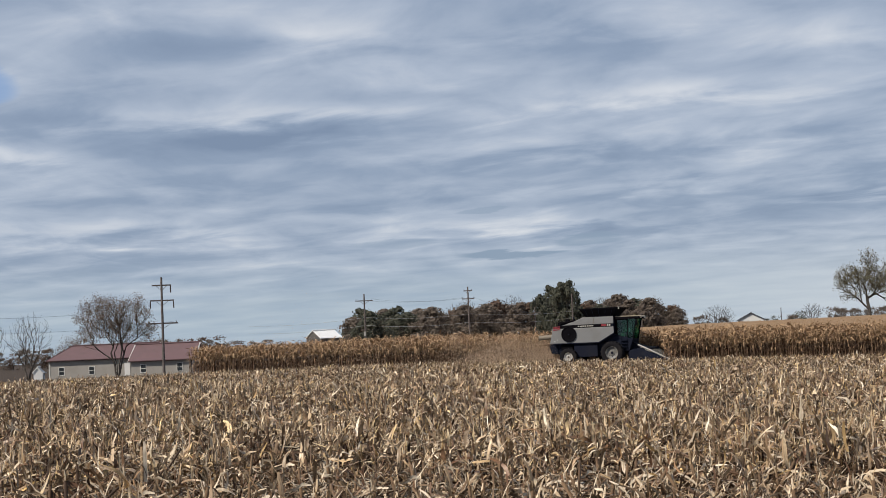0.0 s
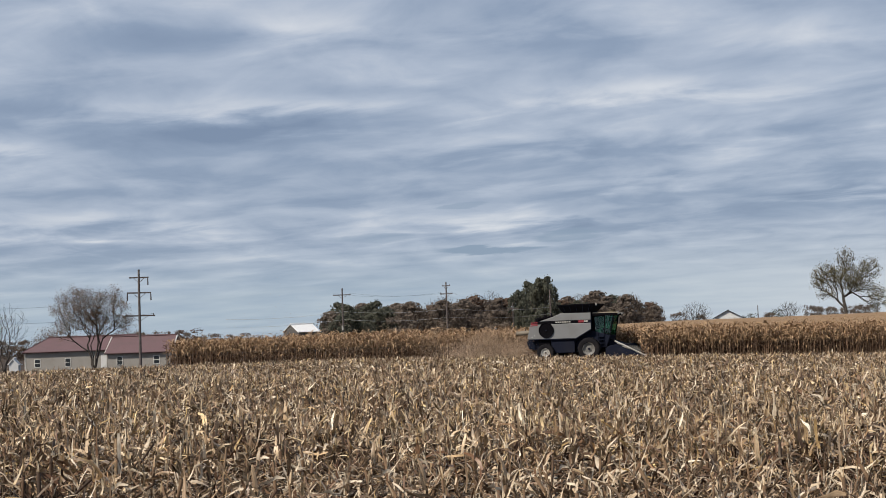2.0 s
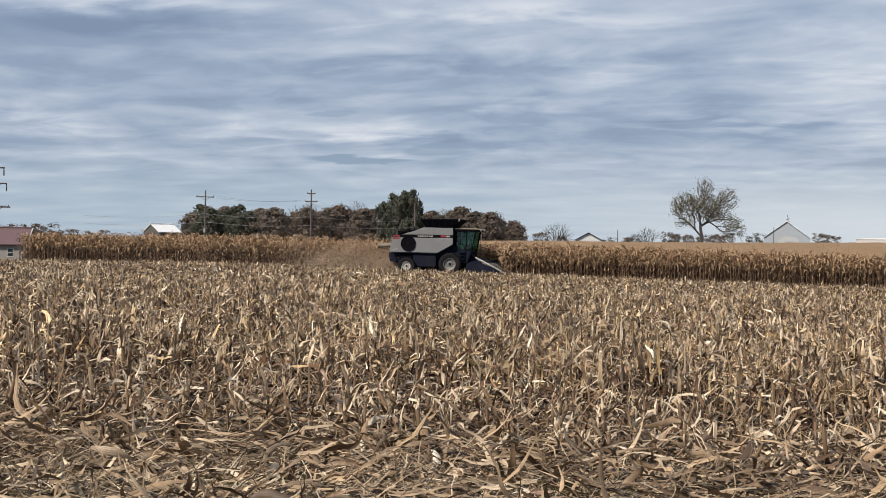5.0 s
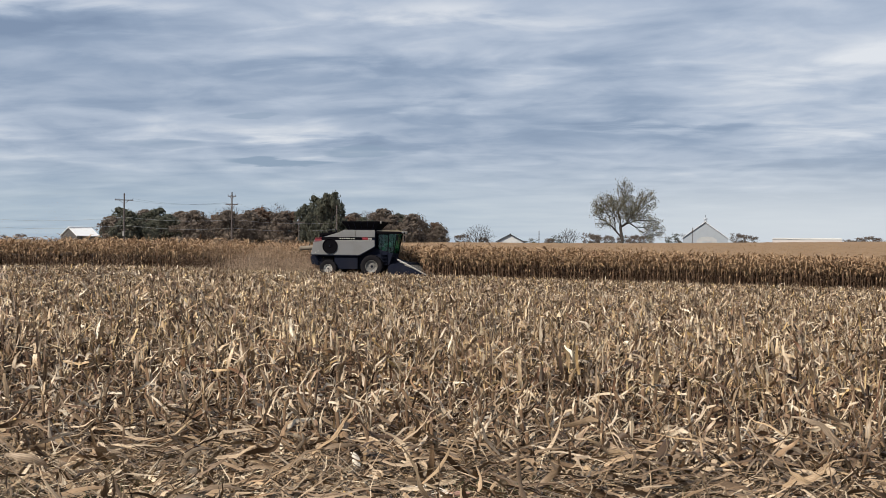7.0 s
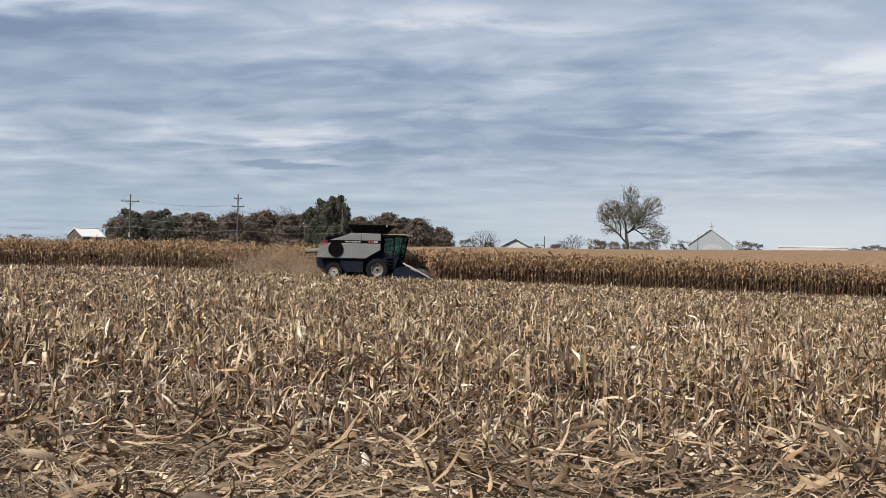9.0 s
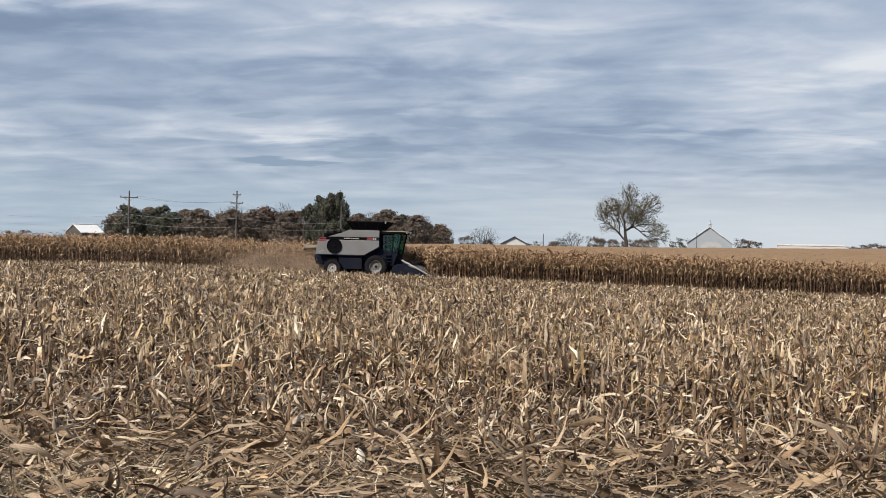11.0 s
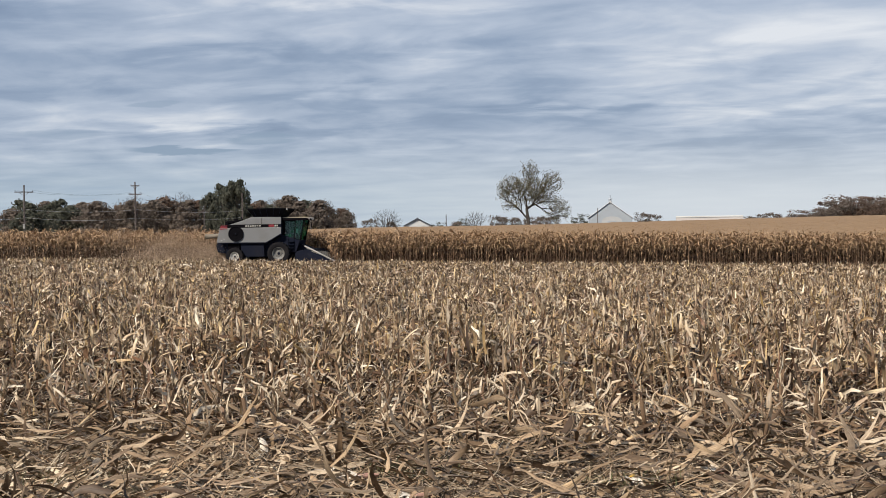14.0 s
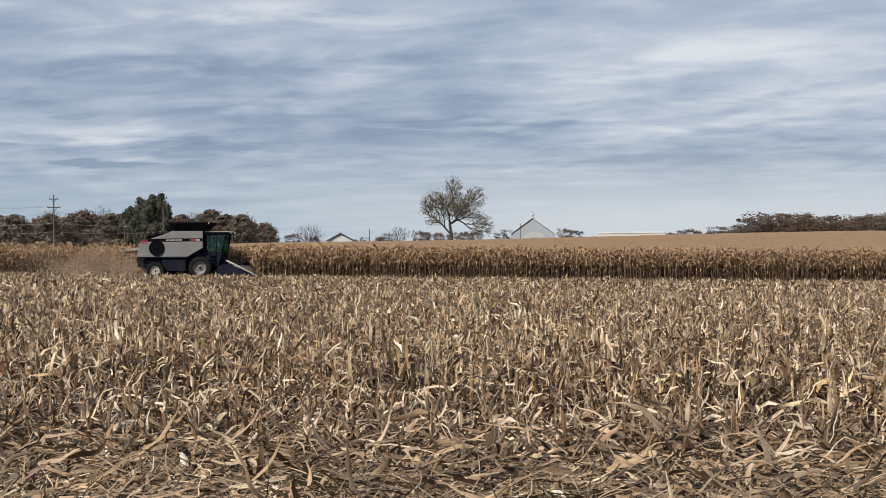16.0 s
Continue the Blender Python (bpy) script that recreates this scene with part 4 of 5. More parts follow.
def limbs(height, spread, stems, fork, depth, seed, trunk_r, low):
    """The rods of a tree: each limb bends, thins and forks."""
    g = np.random.default_rng(seed)
    out, tips = [], []

    def grow(p, d, length, r, left):
        for k in range(3):
            d = d + g.normal(0, 0.10, 3) + [0, 0, 0.04]
            d = d / np.linalg.norm(d)
            q = p + d * length / 3
            out.append((p, q, r, r * 0.86))
            p, r = q, r * 0.86
            if left > 0 and k > 0 and g.random() < 0.7:
                side(p, d, length * g.uniform(0.5, 0.75), r * 0.6, left - 1)
        if left <= 0:
            tips.append(p)
            return
        for _ in range(fork):
            side(p, d, length * g.uniform(0.62, 0.85), r * 0.72, left - 1)

    def side(p, d, length, r, left):
        a = g.uniform(0, 2 * np.pi)
        o = np.array([math.cos(a) * spread, math.sin(a) * spread, g.uniform(-0.1, 0.45)])
        e = d + o * g.uniform(0.5, 1.0)
        grow(p, e / np.linalg.norm(e), length, r, left)

    for s in range(stems):
        a = 2 * math.pi * s / stems + g.uniform(0, 1)
        k = 0.0 if stems == 1 else g.uniform(0.12, 0.4)
        grow(np.zeros(3), np.array([math.cos(a) * k, math.sin(a) * k, 1.0]), height * low, trunk_r, depth)
    p0, p1, r0, r1 = (np.array(c) for c in zip(*out))
    tips = np.array(tips)
    s = height / max(p1[:, 2].max(), 0.1)
    return p0 * s, p1 * s, r0, r1, tips * s


def sprays(c, out, size, g):
    """Small flat sprays of leaves at places c that face roughly outwards."""
    n = len(c)
    nrm = out + g.normal(0, 0.3, (n, 3))
    u = np.cross(nrm, g.normal(0, 1, (n, 3)))
    u /= np.linalg.norm(u, axis=1, keepdims=True) + 1e-9
    v = np.cross(nrm / (np.linalg.norm(nrm, axis=1, keepdims=True) + 1e-9), u)
    a, b = (g.uniform(0.35, 0.75, (n, 1)) * size for _ in range(2))
    verts = np.stack([c - u * a, c - v * b * 0.8, c + u * a * 0.9, c + v * b], 1)
    return verts.reshape(-1, 3), np.arange(4 * n).reshape(-1, 4)


def tree(name, label, height, leaf, per_tip, leaf_size, spread=0.9, stems=1, fork=2, depth=4, seed=1, trunk_r=0.25, low=0.34, puff=0.9, m=None, group="", billow=0, each=150):
    """A tree of forking limbs with leaves about its twigs; billow: rounded masses of foliage, as woodland trees have."""
    p0, p1, r0, r1, tips = limbs(height * (0.78 if billow else 1), spread, stems, fork, depth, seed, trunk_r, low)
    t = thing(name, label, "tree", m, group)
    part_of("trunk", [tubes(p0 - [0, 0, 0.05], p1, np.maximum(r0, 0.022), np.maximum(r1, 0.018), 5)], M_BARK, t, "grey brown trunk and limbs")
    g = np.random.default_rng(seed + 50)
    c = np.zeros((0, 3))
    if per_tip:
        c = np.repeat(tips, per_tip, 0)
        c = c + g.normal(0, puff, c.shape) * [1, 1, 0.75]
    if len(c):
        n = len(c)
        part_of("crown", [ribbons(c, g.uniform(0, 6.3, n), g.normal(0, 0.8, n), g.uniform(0.5, 1.2, n) * leaf_size, g.uniform(0.4, 0.9, n) * leaf_size,
                                  g.uniform(-0.5, 1.5, n), 1, g.normal(0, 1.2, n))], LEAF[leaf], t)
    bits = []
    for k in range(billow):
        z = g.uniform(0.02, 0.90) if k > 2 else 0.93
        wide = 0.46 * math.sqrt(max(0.06, 1 - ((max(z, 0.4) - 0.4) / 0.5) ** 2))
        wide = 0.5 if each < 55 else wide
        a, r = g.uniform(0, 2 * np.pi), height * wide * math.sqrt(g.random()) * 0.8
        rad = height * (g.uniform(0.10, 0.17) if each < 55 else g.uniform(0.05, 0.15) if k > 2 else 0.06)
        d = g.normal(0, 1, (each, 3))
        d /= np.linalg.norm(d, axis=1, keepdims=True)
        mid = np.array([r * math.cos(a), r * math.sin(a), height * z])
        bits.append(sprays(mid + d * rad * g.uniform(0.45, 1.2, (each, 1)) * [1, 1, 0.8], d, leaf_size, g))
    if bits:
        part_of("crown", bits, LEAF[leaf], t)
    return t


def stood(az, dist, turn=0.0, scale=1.0):
    return pose(*on_ground(az, dist), 0, 0, turn) @ Matrix.Diagonal((scale, scale, scale, 1))


def grown_tree(name, label, lobes, n, foot, trunk_r, m, leaf="", per_tip=0, leaf_size=0.3, puff=0.3, keep=1.0, thin=0.012, stems=1, seed=1):
    """A tree whose limbs reach out into its crown: lobes are x, height and the half width and half height of each mass of twigs;
    foot: the height of the clear trunk. Each twig grows from the limb that leads to it by the shortest way."""
    g = np.random.default_rng(seed)
    size = np.array([r * r * h for _, _, r, h in lobes])
    which = g.choice(len(lobes), n, p=size / size.sum())
    d = g.normal(0, 1, (n, 3))
    d *= (g.random((n, 1)) ** 0.42) / np.linalg.norm(d, axis=1, keepdims=True)
    L = np.array(lobes)[which]
    pts = np.stack([L[:, 0] + d[:, 0] * L[:, 2], d[:, 1] * L[:, 2], L[:, 1] + d[:, 2] * L[:, 3]], 1)
    pts = pts[np.argsort(np.linalg.norm(pts - [0, 0, foot], axis=1))]
    total = 3 * len(pts) + 60
    at, up_to, way_, going = np.zeros((total, 3)), np.full(total, -1), np.zeros(total), np.tile([0, 0, 1.0], (total, 1))
    count = 1

    def add(p, parent):
        nonlocal count
        step_ = np.linalg.norm(p - at[parent])
        at[count], up_to[count], way_[count], going[count] = p, parent, way_[parent] + step_, (p - at[parent]) / (step_ + 1e-6)
        count += 1
        return count - 1

    for k in range(stems):
        a, lean = 2 * math.pi * k / stems + 0.4, 0.0 if stems == 1 else 0.28
        last = 0
        for z in np.linspace(0.25, 1, 4):
            last = add(np.array([math.cos(a) * lean * z * foot, math.sin(a) * lean * z * foot, z * foot]) + g.normal(0, 0.05, 3), last)
    for p in pts:
        reach_ = np.linalg.norm(at[:count] - p, axis=1)
        turn_ = 1 - ((p - at[:count]) * going[:count]).sum(1) / (reach_ + 1e-6)
        cost = reach_ * (1 + 1.1 * turn_) + 0.42 * way_[:count]
        cost[0] += 99
        b = int(np.argmin(cost))
        gap_ = p - at[b]
        bow = np.array([0, 0, 0.06 * np.linalg.norm(gap_)]) + g.normal(0, 0.05, 3) * np.linalg.norm(gap_)
        last = b
        for q in (0.36, 0.7):
            last = add(at[b] + gap_ * q - bow * math.sin(math.pi * q) * 0.7, last)
        add(p, last)
    load = np.ones(count)
    for k in range(count - 1, 0, -1):
        load[up_to[k]] += load[k]
    r = np.maximum(trunk_r * (load / load[1:].max()) ** 0.47, thin)
    k = np.arange(1, count)
    t = thing(name, label, "tree", m)
    part_of("trunk", [tubes(at[up_to[k]] - [0, 0, 0.04], at[k], np.minimum(r[up_to[k]], r[k] * 1.35), r[k], 4)], M_BARK, t, "grey brown trunk and limbs")
    if leaf:
        ends = at[3 + 4 * stems:count:3]
        ends = ends[g.random(len(ends)) < keep]
        c = np.repeat(ends, per_tip, 0) + g.normal(0, puff, (len(ends) * per_tip, 3))
        e = len(c)
        part_of("crown", [ribbons(c, g.uniform(0, 6.3, e), g.normal(0, 0.8, e), g.uniform(0.5, 1.2, e) * leaf_size, g.uniform(0.4, 0.9, e) * leaf_size,
                                  g.uniform(-0.5, 1.5, e), 1, g.normal(0, 1.2, e))], LEAF[leaf], t)
    return t


grown_tree("lone_tree", "tall open tree with thin olive autumn leaves beyond the corn",
           ((0.5, 15.2, 2.4, 3.4), (-4.0, 12.0, 3.8, 3.0), (0.6, 11.0, 3.8, 3.6), (5.9, 13.2, 3.0, 2.7), (4.0, 9.4, 3.2, 2.4), (7.8, 5.9, 3.3, 3.0), (-4.2, 7.6, 2.8, 1.9), (-6.2, 10.4, 2.2, 1.8)),
           1000, 3.6, 0.42, stood(7.62, 372, -7, 1.05), "olive", 19, 0.32, 0.45, 0.68, 0.045, 1, 31)
grown_tree("half_bare_tree", "round many-stemmed tree with sparse brown leaves by a house",
           ((-2.0, 8.35, 3.5, 2.9), (2.0, 8.8, 2.5, 2.4), (3.9, 6.2, 1.9, 1.9), (-3.7, 6.0, 1.7, 1.7), (0.3, 6.2, 2.6, 1.8)),
           1000, 3.4, 0.13, stood(-22.7, 190, 22), "tan", 26, 0.17, 0.27, 0.7, 0.011, 4, 32)
grown_tree("bare_tree", "leafless grey tree beside the stubble field", ((0.1, 6.0, 3.3, 3.1), (-0.6, 4.4, 2.4, 1.4)), 360, 2.0, 0.12, stood(-26.15, 186, 26), thin=0.011, stems=2, seed=33)
grown_tree("bare_tree", "leafless grey tree beside the stubble field", ((0, 5.4, 2.8, 3.0),), 280, 1.8, 0.11, stood(-27.7, 190, 26), thin=0.013, stems=2, seed=38)
grown_tree("small_tree", "small tree with tan leaves behind a house", ((0, 5.0, 2.7, 2.2), (-1.2, 3.5, 1.8, 1.2)), 260, 1.4, 0.14, stood(-24.45, 262, 0), "tan", 8, 0.24, 0.3, 0.9, 0.014, 1, 35)
grown_tree("bare_tree", "wide leafless tree far beyond the corn", ((0, 5.4, 5.0, 3.2), (2.4, 4.0, 3.4, 2.0)), 520, 1.8, 0.22, stood(1.75, 420, 0), thin=0.02, stems=2, seed=36)
grown_tree("bare_tree", "thin leafless tree far beyond the corn", ((0, 4.9, 4.0, 2.7),), 420, 1.6, 0.18, stood(5.45, 430, 0), thin=0.02, stems=2, seed=37)
for i, (a, e, wide) in enumerate(((-8.95, 1.78, 3.6), (-8.45, 1.9, 3.4), (-7.15, 1.92, 3.8), (-6.5, 1.98, 3.8), (-2.9, 1.75, 3.4), (-0.75, 1.66, 3.2))):
    x, y, z = on_ground(a, 438)
    h = 1.6 + 438 * math.tan(radians(e)) - z
    grown_tree("bare_tree", "tall thin tree with few brown leaves in a far wood", ((0, h - 3.6, wide, 3.5), (0.8, h - 6.5, wide * 0.9, 3.0)), 260, 4.5, 0.25, pose(x, y, z), "tan", 4, 0.26, 0.3, 0.6, 0.035, 1, 61 + i)

KINDS = {}
for i, (leaf, sd) in enumerate((("dark", 21), ("brown", 22), ("rust", 23), ("brown", 24), ("dark", 25), ("olive", 26))):
    words = {"dark": "dark green", "brown": "dull brown", "rust": "rust brown", "olive": "olive green"}[leaf]
    KINDS[i] = (leaf, sd, words)


def wood(spots, dist, name, words, group, far=False, girth=1.25):
    """A belt of trees: each spot is a heading, the height of its top over the level (degrees) and a kind."""
    made = {}
    for i, (a, e, kind) in enumerate(spots):
        d = dist + 26 * math.sin(i * 2.4)
        x, y, z = on_ground(a, d)
        h = 1.6 + d * math.tan(radians(e)) - z
        leaf, sd, tone = KINDS[kind]
        wide = max(h / 12 * girth, 0.5)
        m = pose(x, y, z - 0.1, 0, 0, i * 77 % 360) @ Matrix.Diagonal((wide, wide, h / 11.2, 1))
        if kind not in made:
            made[kind] = tree(name, f"{tone} autumn tree in {words}", 11.3, leaf, 0, 0.52 if far else 0.50, 1.0, 2, 2, 2, sd, 0.2, 0.24, 0.45, m, group, 30 if far else 66, 46 if far else 72)
        else:
            t = copy_thing(made[kind], pose(0, 0, 0))
            t.matrix_basis = m


def belt(points, gap):
    """Spots along a skyline given by corner points of heading, height and kind."""
    out, k = [], 0
    for (a0, e0, k0), (a1, e1, k1) in zip(points, points[1:]):
        n = max(1, round((a1 - a0) / gap))
        for j in range(n):
            s = (j + 0.5) / n
            out.append((a0 + (a1 - a0) * s, e0 + (e1 - e0) * s + 0.13 * math.sin(k * 2.1) + 0.06 * math.sin(k * 5.3) - 0.05, k0 if k % 3 else (k0 + 1) % 4))
            k += 1
    return out


wood(belt(((-13.3, 1.25, 0), (-12.6, 1.82, 0), (-11.2, 1.55, 4), (-10.2, 1.62, 1), (-9.2, 1.5, 1), (-7.8, 1.62, 2), (-6.6, 1.8, 2), (-5.8, 1.5, 1)), 0.42), 425,
     "woodland_tree", "a far wood", "trees of the far wood")
wood([(-5.45, 1.95, 4), (-5.0, 2.3, 0), (-4.55, 2.42, 4), (-4.25, 2.45, 0), (-4.7, 1.9, 0), (-5.3, 1.5, 0)], 400, "tall_tree", "the far wood's tallest group", "tall trees of the far wood", False, 0.66)
wood(belt(((-3.9, 1.5, 1), (-3.2, 1.62, 4), (-2.4, 1.7, 3), (-1.3, 1.6, 1), (-0.3, 1.42, 1), (0.15, 1.2, 3)), 0.4) + [(-1.7, 0.95, 5), (-1.3, 0.9, 5), (0.1, 1.1, 1)], 430,
     "woodland_tree", "a far wood", "trees of the far wood")
wood(belt(((16.2, 0.62, 1), (17.8, 0.68, 2), (19.3, 0.86, 2), (19.9, 1.18, 2), (20.6, 1.34, 2), (21.6, 1.24, 2), (23.5, 1.10, 1), (25.2, 1.22, 2), (28.5, 1.2, 1)), 0.22), 620,
     "ridge_tree", "a wood on the rise", "trees on the rise", True, 1.75)
wood(belt(((-30, 0.5, 1), (-26.5, 0.5, 1), (-24.0, 0.55, 3), (-20.2, 0.72, 2), (-18.8, 0.66, 2), (-16.5, 0.42, 1)), 0.36), 640, "woodland_tree", "a low far wood", "trees of the low far wood", True)
wood([(7.0, 0.74, 1), (7.35, 0.68, 3), (7.9, 0.74, 3), (8.25, 0.78, 1), (4.9, 0.72, 4), (4.6, 0.6, 1), (6.35, 0.82, 1), (6.6, 0.75, 1), (8.6, 0.76, 1), (9.75, 0.82, 4), (12.25, 0.86, 1), (12.75, 0.78, 1), (2.0, 0.62, 1), (1.1, 0.75, 1), (3.9, 0.58, 4)], 440,
     "field_tree", "a hedge beyond the corn", "low trees beyond the corn", True)

# ---- buildings ----
M_SIDING = material("beige_siding", worn((0.31, 0.295, 0.275), (0.23, 0.215, 0.195), 0.8, 0.4), 0.8)
M_MAROON = material("maroon_metal_roof", worn((0.145, 0.090, 0.098), (0.115, 0.080, 0.082), 0.7, 0.5), 0.6)
M_WHITE = material("white_board", worn((0.62, 0.63, 0.64), (0.45, 0.45, 0.44), 0.8, 0.4), 0.7)
M_GREYSIDE = material("blue_grey_siding", worn((0.37, 0.41, 0.46), (0.31, 0.34, 0.38), 0.5, 0.4), 0.7)
M_ZINC = material("bright_metal_roof", worn((0.84, 0.85, 0.86), (0.7, 0.7, 0.7), 0.6, 0.4), 0.5)
M_DARKROOF = material("dark_shingle_roof", worn((0.05, 0.05, 0.055), (0.09, 0.085, 0.08), 0.6, 0.5), 0.85)
M_PANE = material("dark_window_pane", (0.03, 0.035, 0.04), 0.08, 0, 0, 1, 0.6)
M_TRIM = material("white_trim", worn((0.66, 0.66, 0.64), (0.5, 0.48, 0.45), 2, 0.3), 0.7)


def slab(p, thick=0.12):
    """A flat roof plane from four corners, with thickness."""
    bm = bmesh.new()
    vs = [bm.verts.new(q) for q in p]
    f = bm.faces.new(vs)
    f.normal_update()
    n = f.normal if f.normal.z > 0 else -f.normal
    got = bmesh.ops.extrude_face_region(bm, geom=[f])
    for g in got["geom"]:
        if isinstance(g, bmesh.types.BMVert):
            g.co += n * thick
    bmesh.ops.recalc_face_normals(bm, faces=bm.faces)
    return bm


def window(parent, x, z, wd, ht, y):
    f = part("window", joined(block(x - wd / 2 - 0.07, x + wd / 2 + 0.07, y - 0.06, y - 0.003, z - ht / 2 - 0.07, z - ht / 2),
                              block(x - wd / 2 - 0.07, x + wd / 2 + 0.07, y - 0.06, y - 0.003, z + ht / 2, z + ht / 2 + 0.07),
                              block(x - wd / 2 - 0.07, x - wd / 2, y - 0.06, y - 0.003, z - ht / 2, z + ht / 2),
                              block(x + wd / 2, x + wd / 2 + 0.07, y - 0.06, y - 0.003, z - ht / 2, z + ht / 2),
                              block(x - wd / 2, x + wd / 2, y - 0.05, y - 0.01, z - 0.03, z + 0.03)), M_TRIM, parent, "white framed window")
    part("pane", block(x - wd / 2, x + wd / 2, y - 0.025, y - 0.005, z - ht / 2, z + ht / 2), M_PANE, f, "dark pane")


def gable_wing(parent, x0, x1, y0, y1, eave, ridge, wall, roof, over=0.4, hip=0.0):
    """Walls with gable ends left and right, and a roof whose ridge runs along x."""
    ym = (y0 + y1) / 2
    bm = moved(prism(((y0, -0.5), (y1, -0.5), (y1, eave - 0.04), (ym, ridge - 0.04 if not hip else eave + 0.01), (y0, eave - 0.04)), 0, x1 - x0), Matrix.Translation((x0, 0, 0)) @ Matrix(((0, 1, 0, 0), (1, 0, 0, 0), (0, 0, 1, 0), (0, 0, 0, 1))))
    bmesh.ops.recalc_face_normals(bm, faces=bm.faces)
    part("wall", bm, wall, parent)
    k = (ridge - eave) / (ym - y0)
    lo = eave - k * over
    rx0 = x0 - over + hip
    r = part("roof", joined(slab(((x0 - over, y0 - over, lo), (x1 + over, y0 - over, lo), (x1 + over, ym, ridge), (rx0, ym, ridge))),
                            slab(((x0 - over, y1 + over, lo), (x1 + over, y1 + over, lo), (x1 + over, ym, ridge), (rx0, ym, ridge))),
                            *([slab(((x0 - over, y0 - over, lo), (x0 - over, y1 + over, lo), (rx0, ym, ridge), (rx0 - 0.01, ym - 0.01, ridge)))] if hip else [])), roof, parent)
    part("ridge_cap", rod((rx0, ym, ridge + 0.12), (x1 + over, ym, ridge + 0.12), 0.1, sides=6), roof, r)
    part("gutter", block(x0 - over, x1 + over, y0 - over - 0.12, y0 - over - 0.01, lo - 0.02, lo + 0.08), roof, r)
    return k


hx, hy, hz = on_ground(-22.07, 220)
house = thing("farmhouse", "low beige house with maroon metal roofs and white windows", "house", pose(hx, hy, hz, 0, 0, 22 - 14))
gable_wing(house, -13.3, 2.6, 0.5, 9.5, 3.0, 5.0, M_SIDING, M_MAROON, 0.4, 2.8)
gable_wing(house, 0.2, 9.6, -2.5, 6.5, 2.45, 4.75, M_SIDING, M_MAROON)
for wx in (-11.4, -6.7):
    window(house, wx, 1.15, 0.8, 1.15, 0.5)
for wx in (2.05, 7.65):
    window(house, wx, 1.1, 0.8, 1.15, -2.5)
part("corner_trim", block(-13.38, -13.25, 0.42, 0.6, -0.4, 2.95), M_TRIM, house)
part("corner_trim", block(9.52, 9.66, -2.58, -2.42, -0.4, 2.4), M_TRIM, house)
part("bargeboard", rod((-0.22, -2.9, 2.05), (-0.22, 2.0, 4.75), 0.11, sides=4), M_TRIM, house)
part("bargeboard", rod((9.98, -2.9, 2.05), (9.98, 2.0, 4.75), 0.11, sides=4), M_TRIM, house)
part("bargeboard", rod((3.02, 0.1, 2.8), (3.02, 5.0, 5.0), 0.11, sides=4), M_TRIM, house)
part("door", block(-1.6, -0.7, 0.44, 0.497, 0.1, 2.1, 0.01), M_WHITE, house, "white door")
part("downpipe", rod((9.45, -2.62, 0), (9.45, -2.62, 2.3), 0.05, sides=6), M_BLACK, house, "dark downpipe")

sx, sy, sz = on_ground(-25.74, 180)
shed = thing("garden_shed", "small white gabled shed beside a house", "shed", pose(sx, sy, sz, 0, 0, 26 + 78))
gable_wing(shed, -0.7, 0.7, -0.55, 0.55, 1.15, 1.75, M_WHITE, M_WHITE, 0.1)
part("door", block(-0.3, 0.3, -0.60, -0.553, 0.0, 1.0), M_GREYSIDE, shed)

bx, by, bz = on_ground(-14.45, 335)
barn = thing("metal_barn", "grey barn with a bright metal roof beyond the corn", "barn", pose(bx, by, bz, 0, 0, 14 + 36))
b_top, b_eave = 1.6 + 335 * math.tan(radians(0.83)) - bz, 1.6 + 335 * math.tan(radians(0.52)) - bz
gable_wing(barn, -2.6, 3.4, -3.0, 3.0, b_eave, b_top, material("dark_barn_boards", worn((0.085, 0.08, 0.08), (0.12, 0.11, 0.10), 0.8, 0.4), 0.85), M_ZINC, 0.25)

cx_, cy_, cz_ = on_ground(10.97, 400)
big_barn = thing("gabled_barn", "blue-grey gabled barn with a cupola beyond the corn", "barn", pose(cx_, cy_, cz_, 0, 0, -11 + 90))
gable_wing(big_barn, 0, 16, -6.2, 6.2, 1.6 + 400 * math.tan(radians(0.68)) - cz_, 1.6 + 400 * math.tan(radians(1.32)) - cz_, M_GREYSIDE, M_ZINC, 0.35)
top = 1.6 + 400 * math.tan(radians(1.32)) - cz_
cup = part("cupola", joined(block(0.6, 1.8, -0.5, 0.5, top - 0.3, top + 0.75)), M_GREYSIDE, big_barn, "small grey cupola")
part("cupola_roof", rod((1.2, 0, top + 0.75), (1.2, 0, top + 1.35), 0.85, 0.05, 4), M_GREYSIDE, cup)
part("finial", rod((1.2, 0, top + 1.3), (1.2, 0, top + 1.9), 0.05, sides=6), M_BLACK, cup)
for k in range(11):
    part("batten", block(-0.016, -0.003, -5.5 + 1.1 * k - 0.04, -5.5 + 1.1 * k + 0.04, 0, top - 0.4 - abs(-5.5 + 1.1 * k) * 0.6), M_GREYSIDE, big_barn)

gx, gy, gz = on_ground(11.03, 380)
bin_ = thing("hoop_shed", "low white hooped shed in front of a barn", "shed", pose(gx, gy, gz, 0, 0, -11))
hoop = [(2.7 * math.cos(math.pi * k / 12), 2.7 + 1.2 * math.sin(math.pi * k / 12)) for k in range(13)]
part("shell", prism(((2.7, 0.0), *hoop, (-2.7, 0.0)), -1.5, 5), material("dull_white_sheet", worn((0.46, 0.47, 0.48), (0.36, 0.36, 0.36), 0.8, 0.4), 0.6), bin_)
part("door", block(-1.2, 1.2, -1.56, -1.503, 0, 2.6), M_GREYSIDE, bin_)

